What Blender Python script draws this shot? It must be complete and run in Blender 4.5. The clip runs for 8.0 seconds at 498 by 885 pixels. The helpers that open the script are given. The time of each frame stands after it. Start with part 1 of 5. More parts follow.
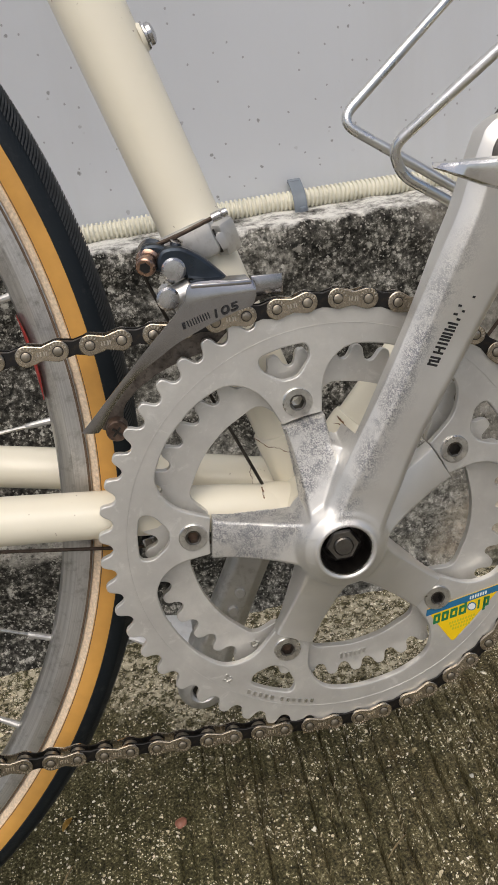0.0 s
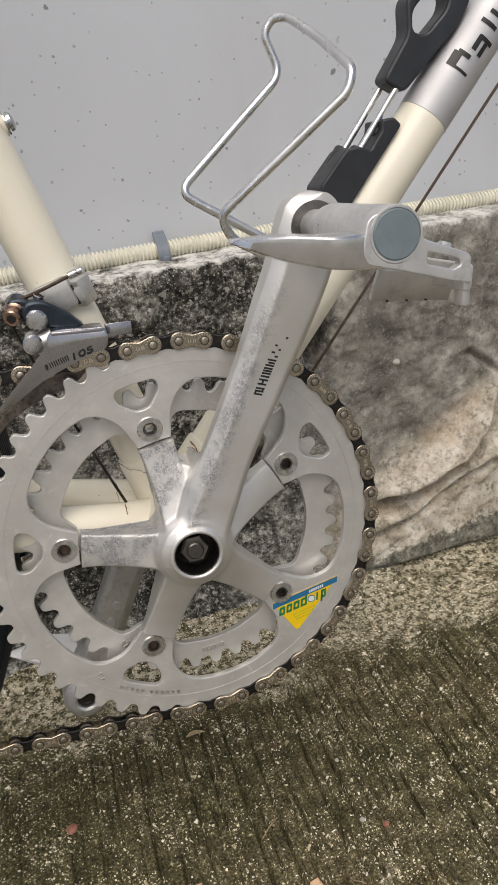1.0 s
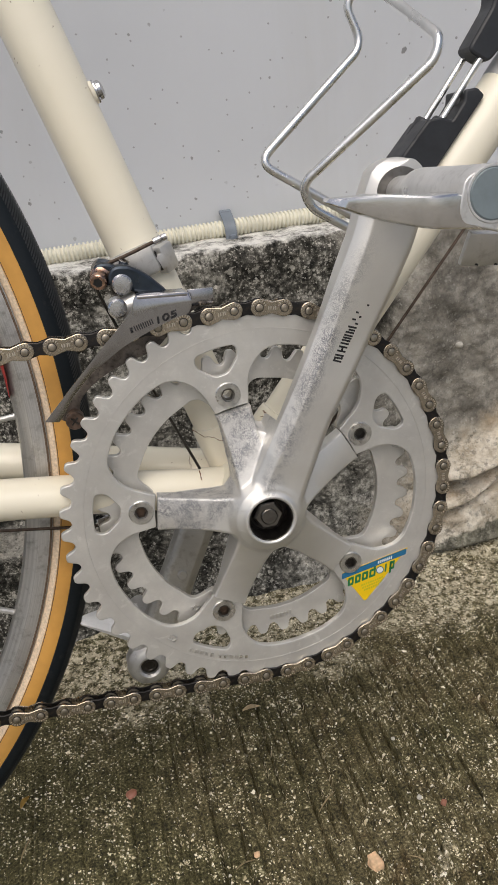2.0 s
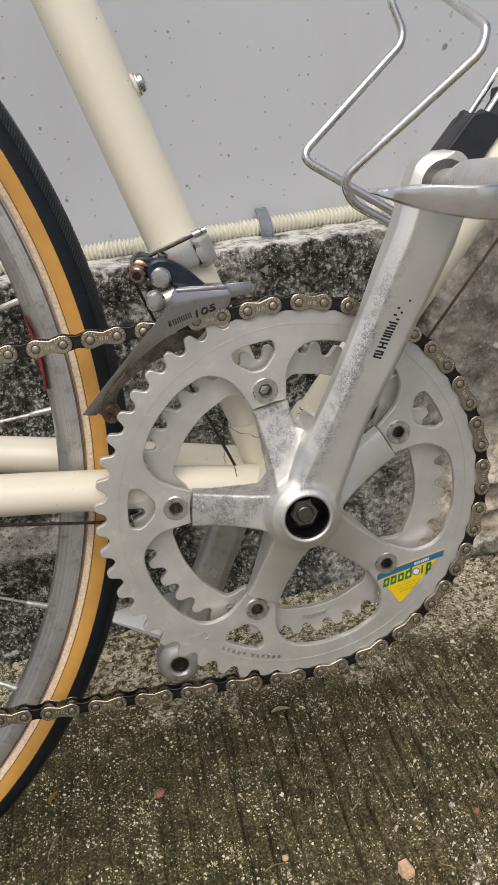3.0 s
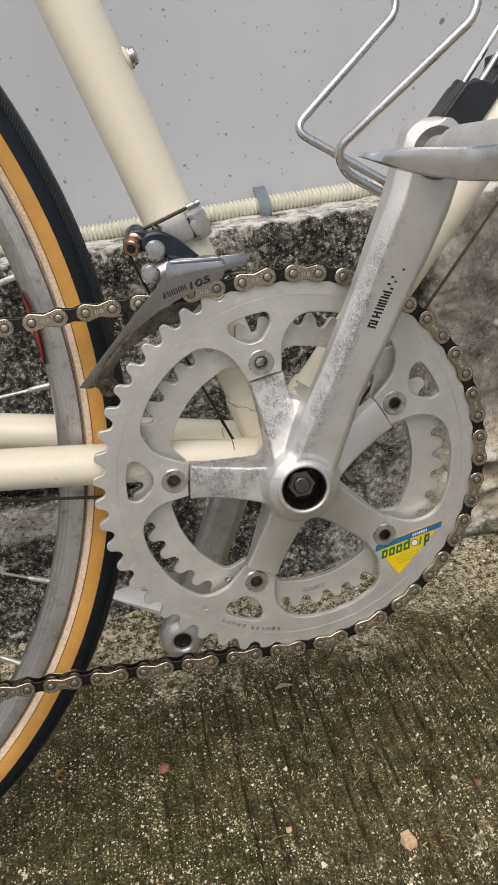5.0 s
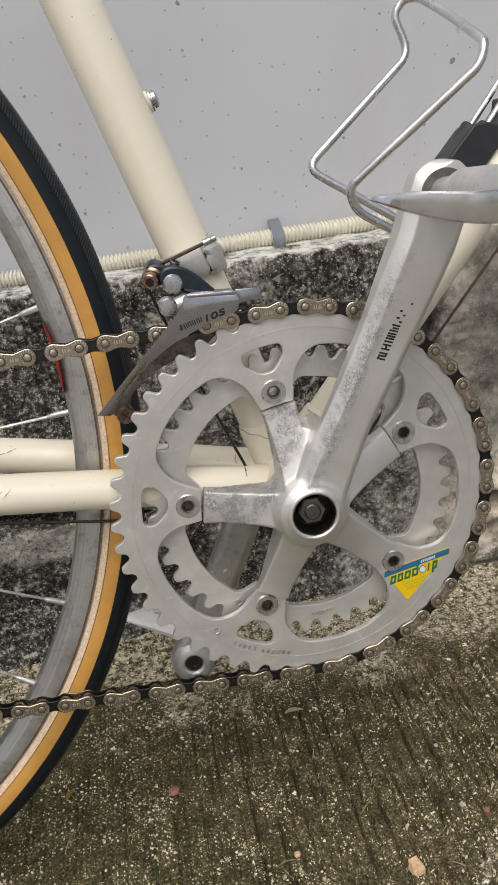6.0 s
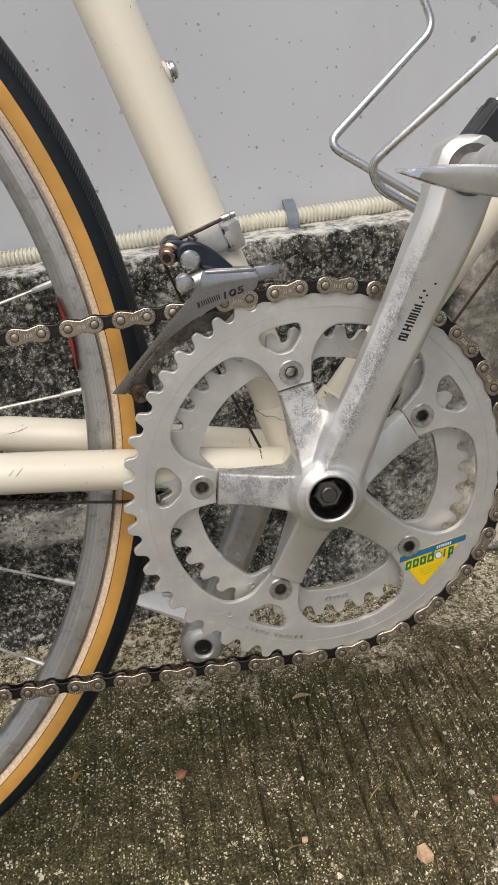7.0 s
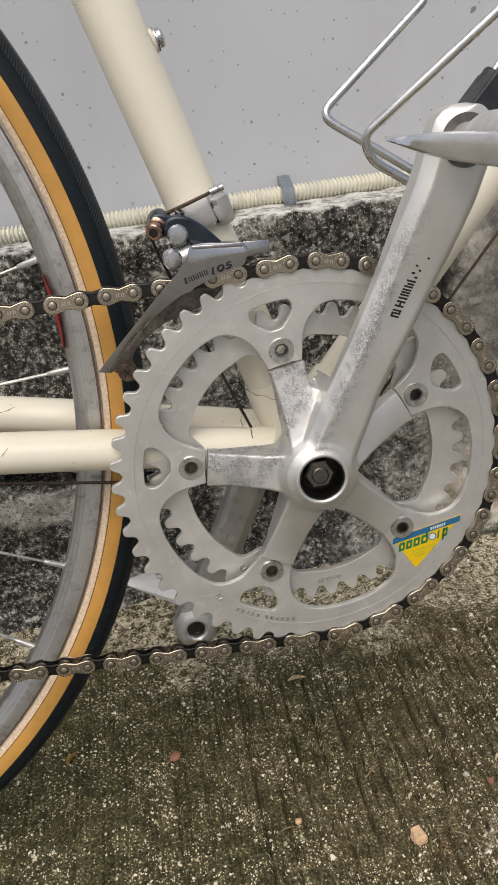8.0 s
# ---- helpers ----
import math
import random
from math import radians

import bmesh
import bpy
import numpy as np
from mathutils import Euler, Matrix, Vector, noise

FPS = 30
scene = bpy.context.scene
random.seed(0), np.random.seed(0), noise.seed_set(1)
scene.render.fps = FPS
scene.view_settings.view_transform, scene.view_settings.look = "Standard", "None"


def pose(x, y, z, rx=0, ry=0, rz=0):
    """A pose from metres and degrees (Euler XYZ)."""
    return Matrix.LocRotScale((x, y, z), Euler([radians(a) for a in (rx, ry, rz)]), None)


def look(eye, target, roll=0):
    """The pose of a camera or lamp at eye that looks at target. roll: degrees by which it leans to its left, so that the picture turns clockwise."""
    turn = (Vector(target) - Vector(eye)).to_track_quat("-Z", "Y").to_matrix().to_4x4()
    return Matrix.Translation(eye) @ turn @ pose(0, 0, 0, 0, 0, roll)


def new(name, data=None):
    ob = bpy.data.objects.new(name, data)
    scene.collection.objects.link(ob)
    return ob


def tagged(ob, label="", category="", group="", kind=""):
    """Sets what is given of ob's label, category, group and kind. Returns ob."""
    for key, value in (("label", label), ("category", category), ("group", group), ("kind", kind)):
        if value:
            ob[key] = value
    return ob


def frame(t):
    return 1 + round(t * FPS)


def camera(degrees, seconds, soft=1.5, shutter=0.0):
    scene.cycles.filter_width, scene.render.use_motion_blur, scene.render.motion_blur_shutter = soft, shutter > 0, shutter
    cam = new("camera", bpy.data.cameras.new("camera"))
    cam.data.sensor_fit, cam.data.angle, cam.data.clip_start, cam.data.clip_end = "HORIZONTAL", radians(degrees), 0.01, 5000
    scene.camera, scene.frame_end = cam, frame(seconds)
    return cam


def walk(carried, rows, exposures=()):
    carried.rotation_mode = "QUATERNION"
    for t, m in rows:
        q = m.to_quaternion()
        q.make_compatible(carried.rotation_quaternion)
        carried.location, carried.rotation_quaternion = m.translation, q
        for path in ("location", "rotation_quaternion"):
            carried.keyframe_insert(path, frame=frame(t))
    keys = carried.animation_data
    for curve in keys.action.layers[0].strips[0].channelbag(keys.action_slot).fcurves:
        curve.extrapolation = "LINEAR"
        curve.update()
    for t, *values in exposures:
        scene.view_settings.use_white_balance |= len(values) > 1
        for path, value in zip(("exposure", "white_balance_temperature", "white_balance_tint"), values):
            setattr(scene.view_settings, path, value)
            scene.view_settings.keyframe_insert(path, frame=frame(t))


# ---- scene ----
cam = camera(35.44, 8.0, soft=1.6)
# The bicycle leans 8.7 degrees towards the wall. The path is given in the bicycle's own upright axes.
LEAN = pose(0, 0, 0.0115, -8.7, 0, 0)
ROWS = [
    (0, -0.0598, -0.3127, 0.4394, -4.89, -20.82, -8.70),
    (0.5, -0.0563, -0.3306, 0.4416, -8.63, -20.21, -8.62),
    (1, -0.0464, -0.3747, 0.4513, -12.94, -19.43, -8.26),
    (1.5, -0.0669, -0.3770, 0.4432, -11.57, -19.31, -7.93),
    (2, -0.0680, -0.3784, 0.4420, -9.82, -19.41, -8.03),
    (3.3, -0.0735, -0.3730, 0.4322, -7.44, -18.81, -8.01),
    (3.5, -0.0703, -0.3728, 0.4282, -7.29, -19.26, -8.21),
    (4, -0.0726, -0.3741, 0.4280, -7.29, -20.01, -8.41),
    (5.3, -0.0690, -0.3874, 0.4306, -7.09, -19.01, -8.80),
    (5.5, -0.0697, -0.3934, 0.4351, -6.82, -18.49, -8.45),
    (6, -0.0704, -0.3908, 0.4349, -6.41, -17.70, -8.42),
    (6.5, -0.0693, -0.3822, 0.4291, -6.37, -18.27, -8.22),
    (7, -0.0770, -0.3839, 0.4307, -6.06, -18.61, -7.75),
    (7.5, -0.0747, -0.3826, 0.4277, -5.54, -18.78, -7.89),
    (8, -0.0698, -0.3785, 0.4258, -5.63, -19.82, -7.92),
]
walk(cam, [(t, LEAN @ pose(x, y, z, 90 + pitch, 0, yaw) @ pose(0, 0, 0, 0, 0, roll)) for t, x, y, z, yaw, pitch, roll in ROWS],
     exposures=[(0.0, -0.08, 6800, 10), (8.0, -0.08, 6800, 10)])

# ---- light: an overcast sky over an open yard ----
world = bpy.data.worlds.new("sky")
scene.world = world
world.use_nodes = True
wn = world.node_tree
sky = wn.nodes.new("ShaderNodeTexSky")
sky.sky_type, sky.sun_disc = "NISHITA", False
sky.sun_elevation, sky.sun_rotation = radians(58), radians(198)
sky.air_density, sky.dust_density, sky.ozone_density = 1.0, 4.0, 1.0
wn.links.new(sky.outputs[0], wn.nodes["Background"].inputs[0])
wn.nodes["Background"].inputs[1].default_value = 0.11
sun = new("sun", bpy.data.lights.new("sun", "SUN"))
sun.data.energy, sun.data.angle, sun.data.color = 1.75, radians(55), (1.0, 0.98, 0.95)
sun.matrix_world = look((-0.5, -1.5, 2.9), (0, 0, 0))


# ---- materials ----
class Nodes:
    """Small wrapper that builds one procedural material."""

    def __init__(self, name):
        self.mat = bpy.data.materials.new(name)
        self.mat.use_nodes = True
        self.t = self.mat.node_tree
        self.b = self.t.nodes["Principled BSDF"]
        self.co = self.t.nodes.new("ShaderNodeTexCoord").outputs["Object"]

    def put(self, node_input, value):
        if isinstance(value, bpy.types.NodeSocket):
            self.t.links.new(value, node_input)
        else:
            node_input.default_value = (*value, 1.0) if isinstance(value, tuple) and len(value) == 3 and node_input.type == "RGBA" else value

    def scaled(self, sx, sy, sz, rot=(0, 0, 0)):
        n = self.t.nodes.new("ShaderNodeMapping")
        self.put(n.inputs[0], self.co)
        n.inputs["Scale"].default_value = (sx, sy, sz)
        n.inputs["Rotation"].default_value = rot
        return n.outputs[0]

    def noise(self, scale, detail=4.0, rough=0.55, co=None, warp=0.0):
        n = self.t.nodes.new("ShaderNodeTexNoise")
        self.put(n.inputs["Vector"], co or self.co)
        n.inputs["Scale"].default_value, n.inputs["Detail"].default_value = scale, detail
        n.inputs["Roughness"].default_value, n.inputs["Distortion"].default_value = rough, warp
        return n.outputs["Fac"]

    def split(self, co=None):
        n = self.t.nodes.new("ShaderNodeSeparateXYZ")
        self.put(n.inputs[0], co or self.co)
        return n.outputs

    def upright(self):
        """x and z as the plane of a two-dimensional pattern."""
        x, _, z = self.split()
        n = self.t.nodes.new("ShaderNodeCombineXYZ")
        self.put(n.inputs[0], x)
        self.put(n.inputs[1], z)
        return n.outputs[0]

    def along(self, x, y, z):
        """The distance along a direction."""
        n = self.t.nodes.new("ShaderNodeVectorMath")
        n.operation = "DOT_PRODUCT"
        self.put(n.inputs[0], self.co)
        n.inputs[1].default_value = (x, y, z)
        return n.outputs["Value"]

    def cells(self, scale, co=None, out="Distance", solid=False):
        n = self.t.nodes.new("ShaderNodeTexVoronoi")
        n.voronoi_dimensions = "3D" if solid else "2D"
        self.put(n.inputs["Vector"], co or self.co)
        n.inputs["Scale"].default_value = scale
        return n.outputs[out]

    def ramp(self, fac, *stops):
        n = self.t.nodes.new("ShaderNodeValToRGB")
        self.put(n.inputs[0], fac)
        e = n.color_ramp.elements
        while len(e) < len(stops):
            e.new(0.5)
        for el, (p, c) in zip(e, stops):
            el.position = p
            el.color = (c, c, c, 1) if isinstance(c, (int, float)) else (*c, 1)
        return n.outputs[0]

    def mix(self, fac, a, b, mode="MIX"):
        n = self.t.nodes.new("ShaderNodeMix")
        n.data_type, n.blend_type = "RGBA", mode
        self.put(n.inputs[0], fac)
        self.put(n.inputs[6], a)
        self.put(n.inputs[7], b)
        return n.outputs[2]

    def sums(self, a, b, op="ADD"):
        n = self.t.nodes.new("ShaderNodeMath")
        n.operation = op
        self.put(n.inputs[0], a)
        self.put(n.inputs[1], b)
        return n.outputs[0]

    def chance(self):
        return self.t.nodes.new("ShaderNodeObjectInfo").outputs["Random"]

    def bump(self, height, strength=0.3, dist=0.001):
        n = self.t.nodes.new("ShaderNodeBump")
        self.put(n.inputs["Height"], height)
        n.inputs["Strength"].default_value, n.inputs["Distance"].default_value = strength, dist
        if self.b.inputs["Normal"].is_linked:
            self.put(n.inputs["Normal"], self.b.inputs["Normal"].links[0].from_socket)
        self.put(self.b.inputs["Normal"], n.outputs[0])

    def done(self, color, rough=0.5, metal=0.0, coat=0.0, spec=0.5):
        self.put(self.b.inputs["Base Color"], color)
        self.put(self.b.inputs["Roughness"], rough)
        self.put(self.b.inputs["Metallic"], metal)
        self.put(self.b.inputs["Coat Weight"], coat)
        self.put(self.b.inputs["Specular IOR Level"], spec)
        return self.mat


def cream_paint():
    n = Nodes("cream_paint")
    dirt = n.ramp(n.noise(9, 5), (0.35, (0.815, 0.765, 0.625)), (0.7, (0.88, 0.84, 0.71)))
    chips = n.ramp(n.noise(420, 2, 0.4), (0.735, 0.0), (0.76, 1.0))
    scars = n.sums(chips, n.ramp(n.noise(14, 2), (0.52, 0.0), (0.6, 1.0)), "MULTIPLY")
    n.bump(n.noise(180, 2), 0.08, 0.0004)
    return n.done(n.mix(scars, dirt, (0.28, 0.2, 0.12)), n.ramp(n.noise(60), (0.3, 0.28), (0.7, 0.4)), 0, 0.35)


def ring_alloy():
    n = Nodes("grey_anodised_alloy")
    base = n.ramp(n.noise(38, 6, 0.65), (0.3, (0.555, 0.545, 0.52)), (0.55, (0.645, 0.635, 0.605)), (0.75, (0.77, 0.757, 0.72)))
    stain = n.ramp(n.noise(120, 4, 0.7, warp=0.6), (0.58, 0.0), (0.72, 1.0))
    n.bump(n.noise(900, 3), 0.1, 0.0003)
    return n.done(n.mix(n.sums(stain, 0.6, "MULTIPLY"), base, (0.82, 0.81, 0.78)), n.ramp(n.noise(70, 4), (0.3, 0.30), (0.7, 0.46)), 0.6)


def crank_alloy():
    n = Nodes("worn_polished_alloy")
    c, q = math.cos(radians(62.75)), math.sin(radians(62.75))
    # rubbed strip along one flank of the arm, and the two arms of the spider that the shoe passes
    across = n.sums(n.along(-q, 0, c), 0.27 * c, "SUBTRACT")
    across = n.sums(across, n.sums(n.noise(60, 4), 0.006, "MULTIPLY"), "ADD")
    strip = n.sums(n.ramp(across, (0.0030, 0.0), (0.0065, 1.0)), n.ramp(across, (0.0118, 1.0), (0.0135, 0.0)), "MULTIPLY")
    corner = n.ramp(n.sums(n.sums(n.along(-0.80, 0, 0.60), 0.162, "SUBTRACT"), n.sums(n.noise(70, 4), 0.02, "MULTIPLY"), "ADD"), (0.030, 0.0), (0.036, 1.0))
    length = n.sums(n.along(c, 0, q), 0.27 * q, "SUBTRACT")
    strip = n.sums(strip, n.ramp(length, (0.10, 1.0), (0.15, 0.15)), "MULTIPLY")
    strip = n.sums(strip, n.ramp(length, (0.004, 0.0), (0.018, 1.0)), "MULTIPLY")
    corner = n.sums(corner, n.ramp(length, (0.048, 1.0), (0.058, 0.0)), "MULTIPLY")
    area = n.sums(strip, corner, "MAXIMUM")
    area = n.sums(area, n.ramp(n.noise(70, 5, 0.65), (0.40, 0.15), (0.55, 1.0)), "MULTIPLY")
    pits = n.sums(n.sums(n.noise(1800, 4, 0.75, warp=0.4), 0.72, "MULTIPLY"), n.sums(n.noise(260, 5, 0.7, warp=0.5), 0.28, "MULTIPLY"), "ADD")
    pits = n.ramp(pits, (0.47, 0.0), (0.515, 1.0))
    worn = n.sums(area, pits, "MULTIPLY")
    base = n.ramp(n.noise(30, 5), (0.3, (0.68, 0.67, 0.645)), (0.7, (0.79, 0.78, 0.75)))
    n.bump(worn, 0.3, 0.0003)
    col = n.mix(n.sums(worn, 0.85, "MULTIPLY"), base, (0.21, 0.215, 0.24))
    return n.done(col, n.sums(n.sums(worn, 0.22, "MULTIPLY"), n.ramp(n.noise(55, 4), (0.3, 0.37), (0.7, 0.50)), "ADD"), 0.8)


def metal(name, color, rough, scale=80.0, spread=0.25, metallic=1.0, dirt=(0.12, 0.09, 0.07), soil=0.4):
    n = Nodes(name)
    lo = tuple(c * (1 - spread) for c in color)
    hi = tuple(min(1.0, c * (1 + spread * 0.5)) for c in color)
    grime = n.ramp(n.noise(scale * 3, 5, 0.7), (0.52, 0.0), (0.75, soil))
    n.bump(n.noise(scale * 9, 3), 0.12, 0.0002)
    col = n.mix(grime, n.ramp(n.noise(scale, 4), (0.3, lo), (0.7, hi)), dirt)
    return n.done(col, n.ramp(n.noise(scale * 0.7, 4), (0.3, rough * 0.8), (0.7, rough * 1.3)), metallic)


def plain(name, color, rough, scale=60.0, spread=0.2, relief=0.1, coat=0.0):
    n = Nodes(name)
    lo, hi = tuple(c * (1 - spread) for c in color), tuple(min(1.0, c * (1 + spread)) for c in color)
    n.bump(n.noise(scale * 6, 3), relief, 0.0004)
    return n.done(n.ramp(n.noise(scale, 5, 0.6), (0.3, lo), (0.7, hi)), n.ramp(n.noise(scale * 1.3), (0.3, rough * 0.85), (0.7, min(1, rough * 1.15))), 0, coat)


def chain_steel(name, color, rough):
    n = Nodes(name)
    tone = n.mix(n.chance(), tuple(c * 0.8 for c in color), tuple(c * 1.15 for c in color))
    grime = n.ramp(n.noise(330, 4, 0.7), (0.52, 0.0), (0.72, 0.6))
    n.bump(n.noise(1500, 3), 0.15, 0.0002)
    return n.done(n.mix(grime, tone, (0.10, 0.075, 0.055)), n.ramp(n.noise(300), (0.3, rough * 0.8), (0.7, rough * 1.4)), 0.95)


def wall_paint():
    n = Nodes("white_wall_paint")
    flat = n.upright()
    base = n.ramp(n.noise(2.2, 6, 0.6), (0.3, (0.565, 0.592, 0.635)), (0.7, (0.635, 0.662, 0.705)))
    drips = n.ramp(n.noise(9, 5, 0.6, co=n.scaled(1.0, 1.0, 0.12)), (0.54, 0.0), (0.72, 0.4))
    base = n.mix(drips, base, (0.50, 0.505, 0.50))
    for scale, size, dark in ((30, 0.036, 0.7), (55, 0.048, 0.6), (13, 0.022, 0.7), (100, 0.06, 0.5)):
        d = n.sums(n.cells(scale, flat), n.sums(n.sums(n.noise(scale * 9, 3), 0.5, "SUBTRACT"), 0.16, "MULTIPLY"), "ADD")
        spot = n.ramp(d, (size, 1.0), (size * 1.5, 0.0))
        keep = n.ramp(n.split(n.cells(scale, flat, "Color"))[0], (0.85, 0.0), (0.88, 1.0))
        base = n.mix(n.sums(n.sums(spot, keep, "MULTIPLY"), dark, "MULTIPLY"), base, (0.09, 0.085, 0.08))
    n.bump(n.noise(45, 6, 0.6), 0.12, 0.002)
    n.bump(n.noise(500, 2), 0.05, 0.0005)
    return n.done(base, n.ramp(n.noise(20), (0.3, 0.42), (0.7, 0.62)))


def curb_concrete():
    n = Nodes("weathered_concrete")
    x, _, z = n.split()
    # fewer pale patches, so darker, towards the left
    left_dark = n.ramp(n.sums(x, 0.5, "ADD"), (0.28, 0.09), (0.45, 0.0))
    big = n.ramp(n.sums(n.noise(11, 6, 0.68, warp=0.6), left_dark, "SUBTRACT"), (0.47, 0.0), (0.62, 1.0))
    fine = n.noise(210, 7, 0.70)
    mid = n.noise(60, 6, 0.7)
    tone = n.sums(n.sums(fine, 0.6, "MULTIPLY"), n.sums(mid, 0.4, "MULTIPLY"), "ADD")
    dark = n.ramp(tone, (0.41, (0.009, 0.009, 0.008)), (0.49, (0.045, 0.043, 0.037)), (0.55, (0.150, 0.145, 0.127)), (0.605, (0.58, 0.565, 0.515)))
    pale = n.ramp(tone, (0.37, (0.035, 0.034, 0.030)), (0.46, (0.15, 0.145, 0.128)), (0.53, (0.34, 0.33, 0.295)), (0.62, (0.70, 0.68, 0.62)))
    base = n.mix(big, dark, pale)
    # newer, paler mortar that slumped over one side of the plinth
    reach = n.ramp(n.sums(x, n.sums(n.noise(14, 5), 0.16, "MULTIPLY"), "ADD"), (0.215, 0.0), (0.275, 0.95))
    grey = n.ramp(n.noise(34, 9, 0.70), (0.36, (0.145, 0.135, 0.117)), (0.46, (0.265, 0.247, 0.216)), (0.57, (0.40, 0.377, 0.332)), (0.70, (0.66, 0.63, 0.56)))
    grey = n.mix(n.ramp(tone, (0.41, 0.5), (0.50, 0.0)), grey, (0.10, 0.096, 0.085))
    base = n.mix(reach, base, grey)
    below = n.sums(n.sums(n.sums(x, 0.62, "MULTIPLY"), z, "SUBTRACT"), n.sums(n.sums(n.noise(35, 6, 0.7), 0.5, "SUBTRACT"), 0.06, "MULTIPLY"), "ADD")
    lap = n.sums(n.ramp(below, (0.012, 0.0), (0.035, 1.0)), reach, "MULTIPLY")
    damp = n.sums(n.sums(z, n.sums(x, -0.11, "MULTIPLY"), "ADD"), n.sums(n.sums(n.noise(45, 6, 0.7), 0.5, "SUBTRACT"), 0.05, "MULTIPLY"), "ADD")
    foot = n.sums(n.ramp(damp, (-0.010, 0.9), (0.004, 0.0)), reach, "MULTIPLY")
    tan = n.ramp(n.noise(45, 8, 0.72), (0.36, (0.34, 0.285, 0.21)), (0.48, (0.55, 0.49, 0.395)), (0.60, (0.77, 0.72, 0.625)))
    tan = n.mix(n.ramp(tone, (0.41, 0.7), (0.49, 0.0)), tan, (0.16, 0.145, 0.12))
    tan = n.mix(n.ramp(n.noise(11, 4, 0.6), (0.57, 0.0), (0.68, 0.5)), tan, (0.56, 0.40, 0.25))
    base = n.mix(lap, base, tan)
    base = n.mix(foot, base, n.ramp(tone, (0.40, (0.035, 0.036, 0.026)), (0.52, (0.12, 0.122, 0.095)), (0.62, (0.34, 0.34, 0.28))))
    # pale stone on the lower ledge, its sky-lit top put into the colour
    side = n.ramp(n.sums(n.sums(x, 0.5, "ADD"), n.sums(n.noise(30, 4), 0.06, "MULTIPLY"), "ADD"), (0.38, 1.0), (0.43, 0.0))
    level = n.sums(n.sums(z, n.sums(x, 0.12, "MULTIPLY"), "ADD"), n.sums(n.sums(n.noise(40, 5), 0.5, "SUBTRACT"), 0.03, "MULTIPLY"), "ADD")
    ledge_pale = n.sums(n.ramp(level, (0.080, 0.0), (0.090, 1.0)), n.ramp(level, (0.112, 1.0), (0.118, 0.0)), "MULTIPLY")
    base = n.mix(n.sums(n.sums(ledge_pale, side, "MULTIPLY"), 0.85, "MULTIPLY"), base, n.ramp(tone, (0.40, (0.22, 0.21, 0.19)), (0.55, (0.60, 0.58, 0.53))))
    # broken aggregate and small pits
    for scale, size, part_of, hue in ((130, 0.30, 0.90, 1), (270, 0.36, 0.84, 1), (560, 0.40, 0.80, 1), (190, 0.30, 0.90, 0), (400, 0.36, 0.84, 0)):
        pick = n.split(n.cells(scale, None, "Color", True))
        wob = n.sums(n.sums(n.noise(scale * 2.2, 4, 0.65), 0.5, "SUBTRACT"), 1.5, "MULTIPLY")
        wob = n.sums(wob, n.sums(pick[2], 0.16, "MULTIPLY"), "ADD")
        spot = n.ramp(n.sums(n.cells(scale, None, "Distance", True), wob, "ADD"), (size, 1.0), (size + 0.16, 0.0))
        keep = n.ramp(n.sums(pick[0], n.sums(n.sums(n.noise(20, 4), 0.5, "SUBTRACT"), 1.1, "MULTIPLY"), "ADD"), (part_of, 0.0), (part_of + 0.03, 1.0))
        tint = n.ramp(pick[1], (0.0, (0.26, 0.25, 0.22)), (1.0, (0.72, 0.70, 0.63))) if hue else (0.014, 0.0135, 0.012)
        base = n.mix(n.sums(n.sums(spot, keep, "MULTIPLY"), n.ramp(reach, (0.0, 0.65), (1.0, 0.3 if hue else 0.1)), "MULTIPLY"), base, tint)
    # the split's darkness put into the colour, a black streak beside the old mortar
    off = n.sums(n.sums(x, n.sums(z, -0.22, "MULTIPLY"), "ADD"), 0.1195, "SUBTRACT")
    off = n.sums(off, n.sums(n.sums(n.noise(45, 5, 0.7), 0.5, "SUBTRACT"), 0.03, "MULTIPLY"), "ADD")
    split_dark = n.sums(n.ramp(n.sums(off, 0.0, "ABSOLUTE"), (0.005, 0.92), (0.013, 0.0)), n.ramp(z, (0.215, 0.0), (0.25, 1.0)), "MULTIPLY")
    base = n.mix(split_dark, base, n.ramp(tone, (0.42, (0.010, 0.010, 0.009)), (0.62, (0.075, 0.072, 0.065))))
    # white paint that ran over the top edge
    spill = n.ramp(n.sums(z, n.sums(n.noise(60, 6, 0.7), 0.018, "MULTIPLY"), "ADD"), (0.3560, 0.0), (0.3580, 0.9))
    base = n.mix(spill, base, n.ramp(tone, (0.40, (0.50, 0.49, 0.46)), (0.52, (0.78, 0.77, 0.73))))
    n.bump(n.noise(110, 8, 0.72), 0.75, 0.0025)
    n.bump(n.noise(700, 4, 0.7), 0.4, 0.0007)
    return n.done(base, 0.9, 0, 0, 0.2)


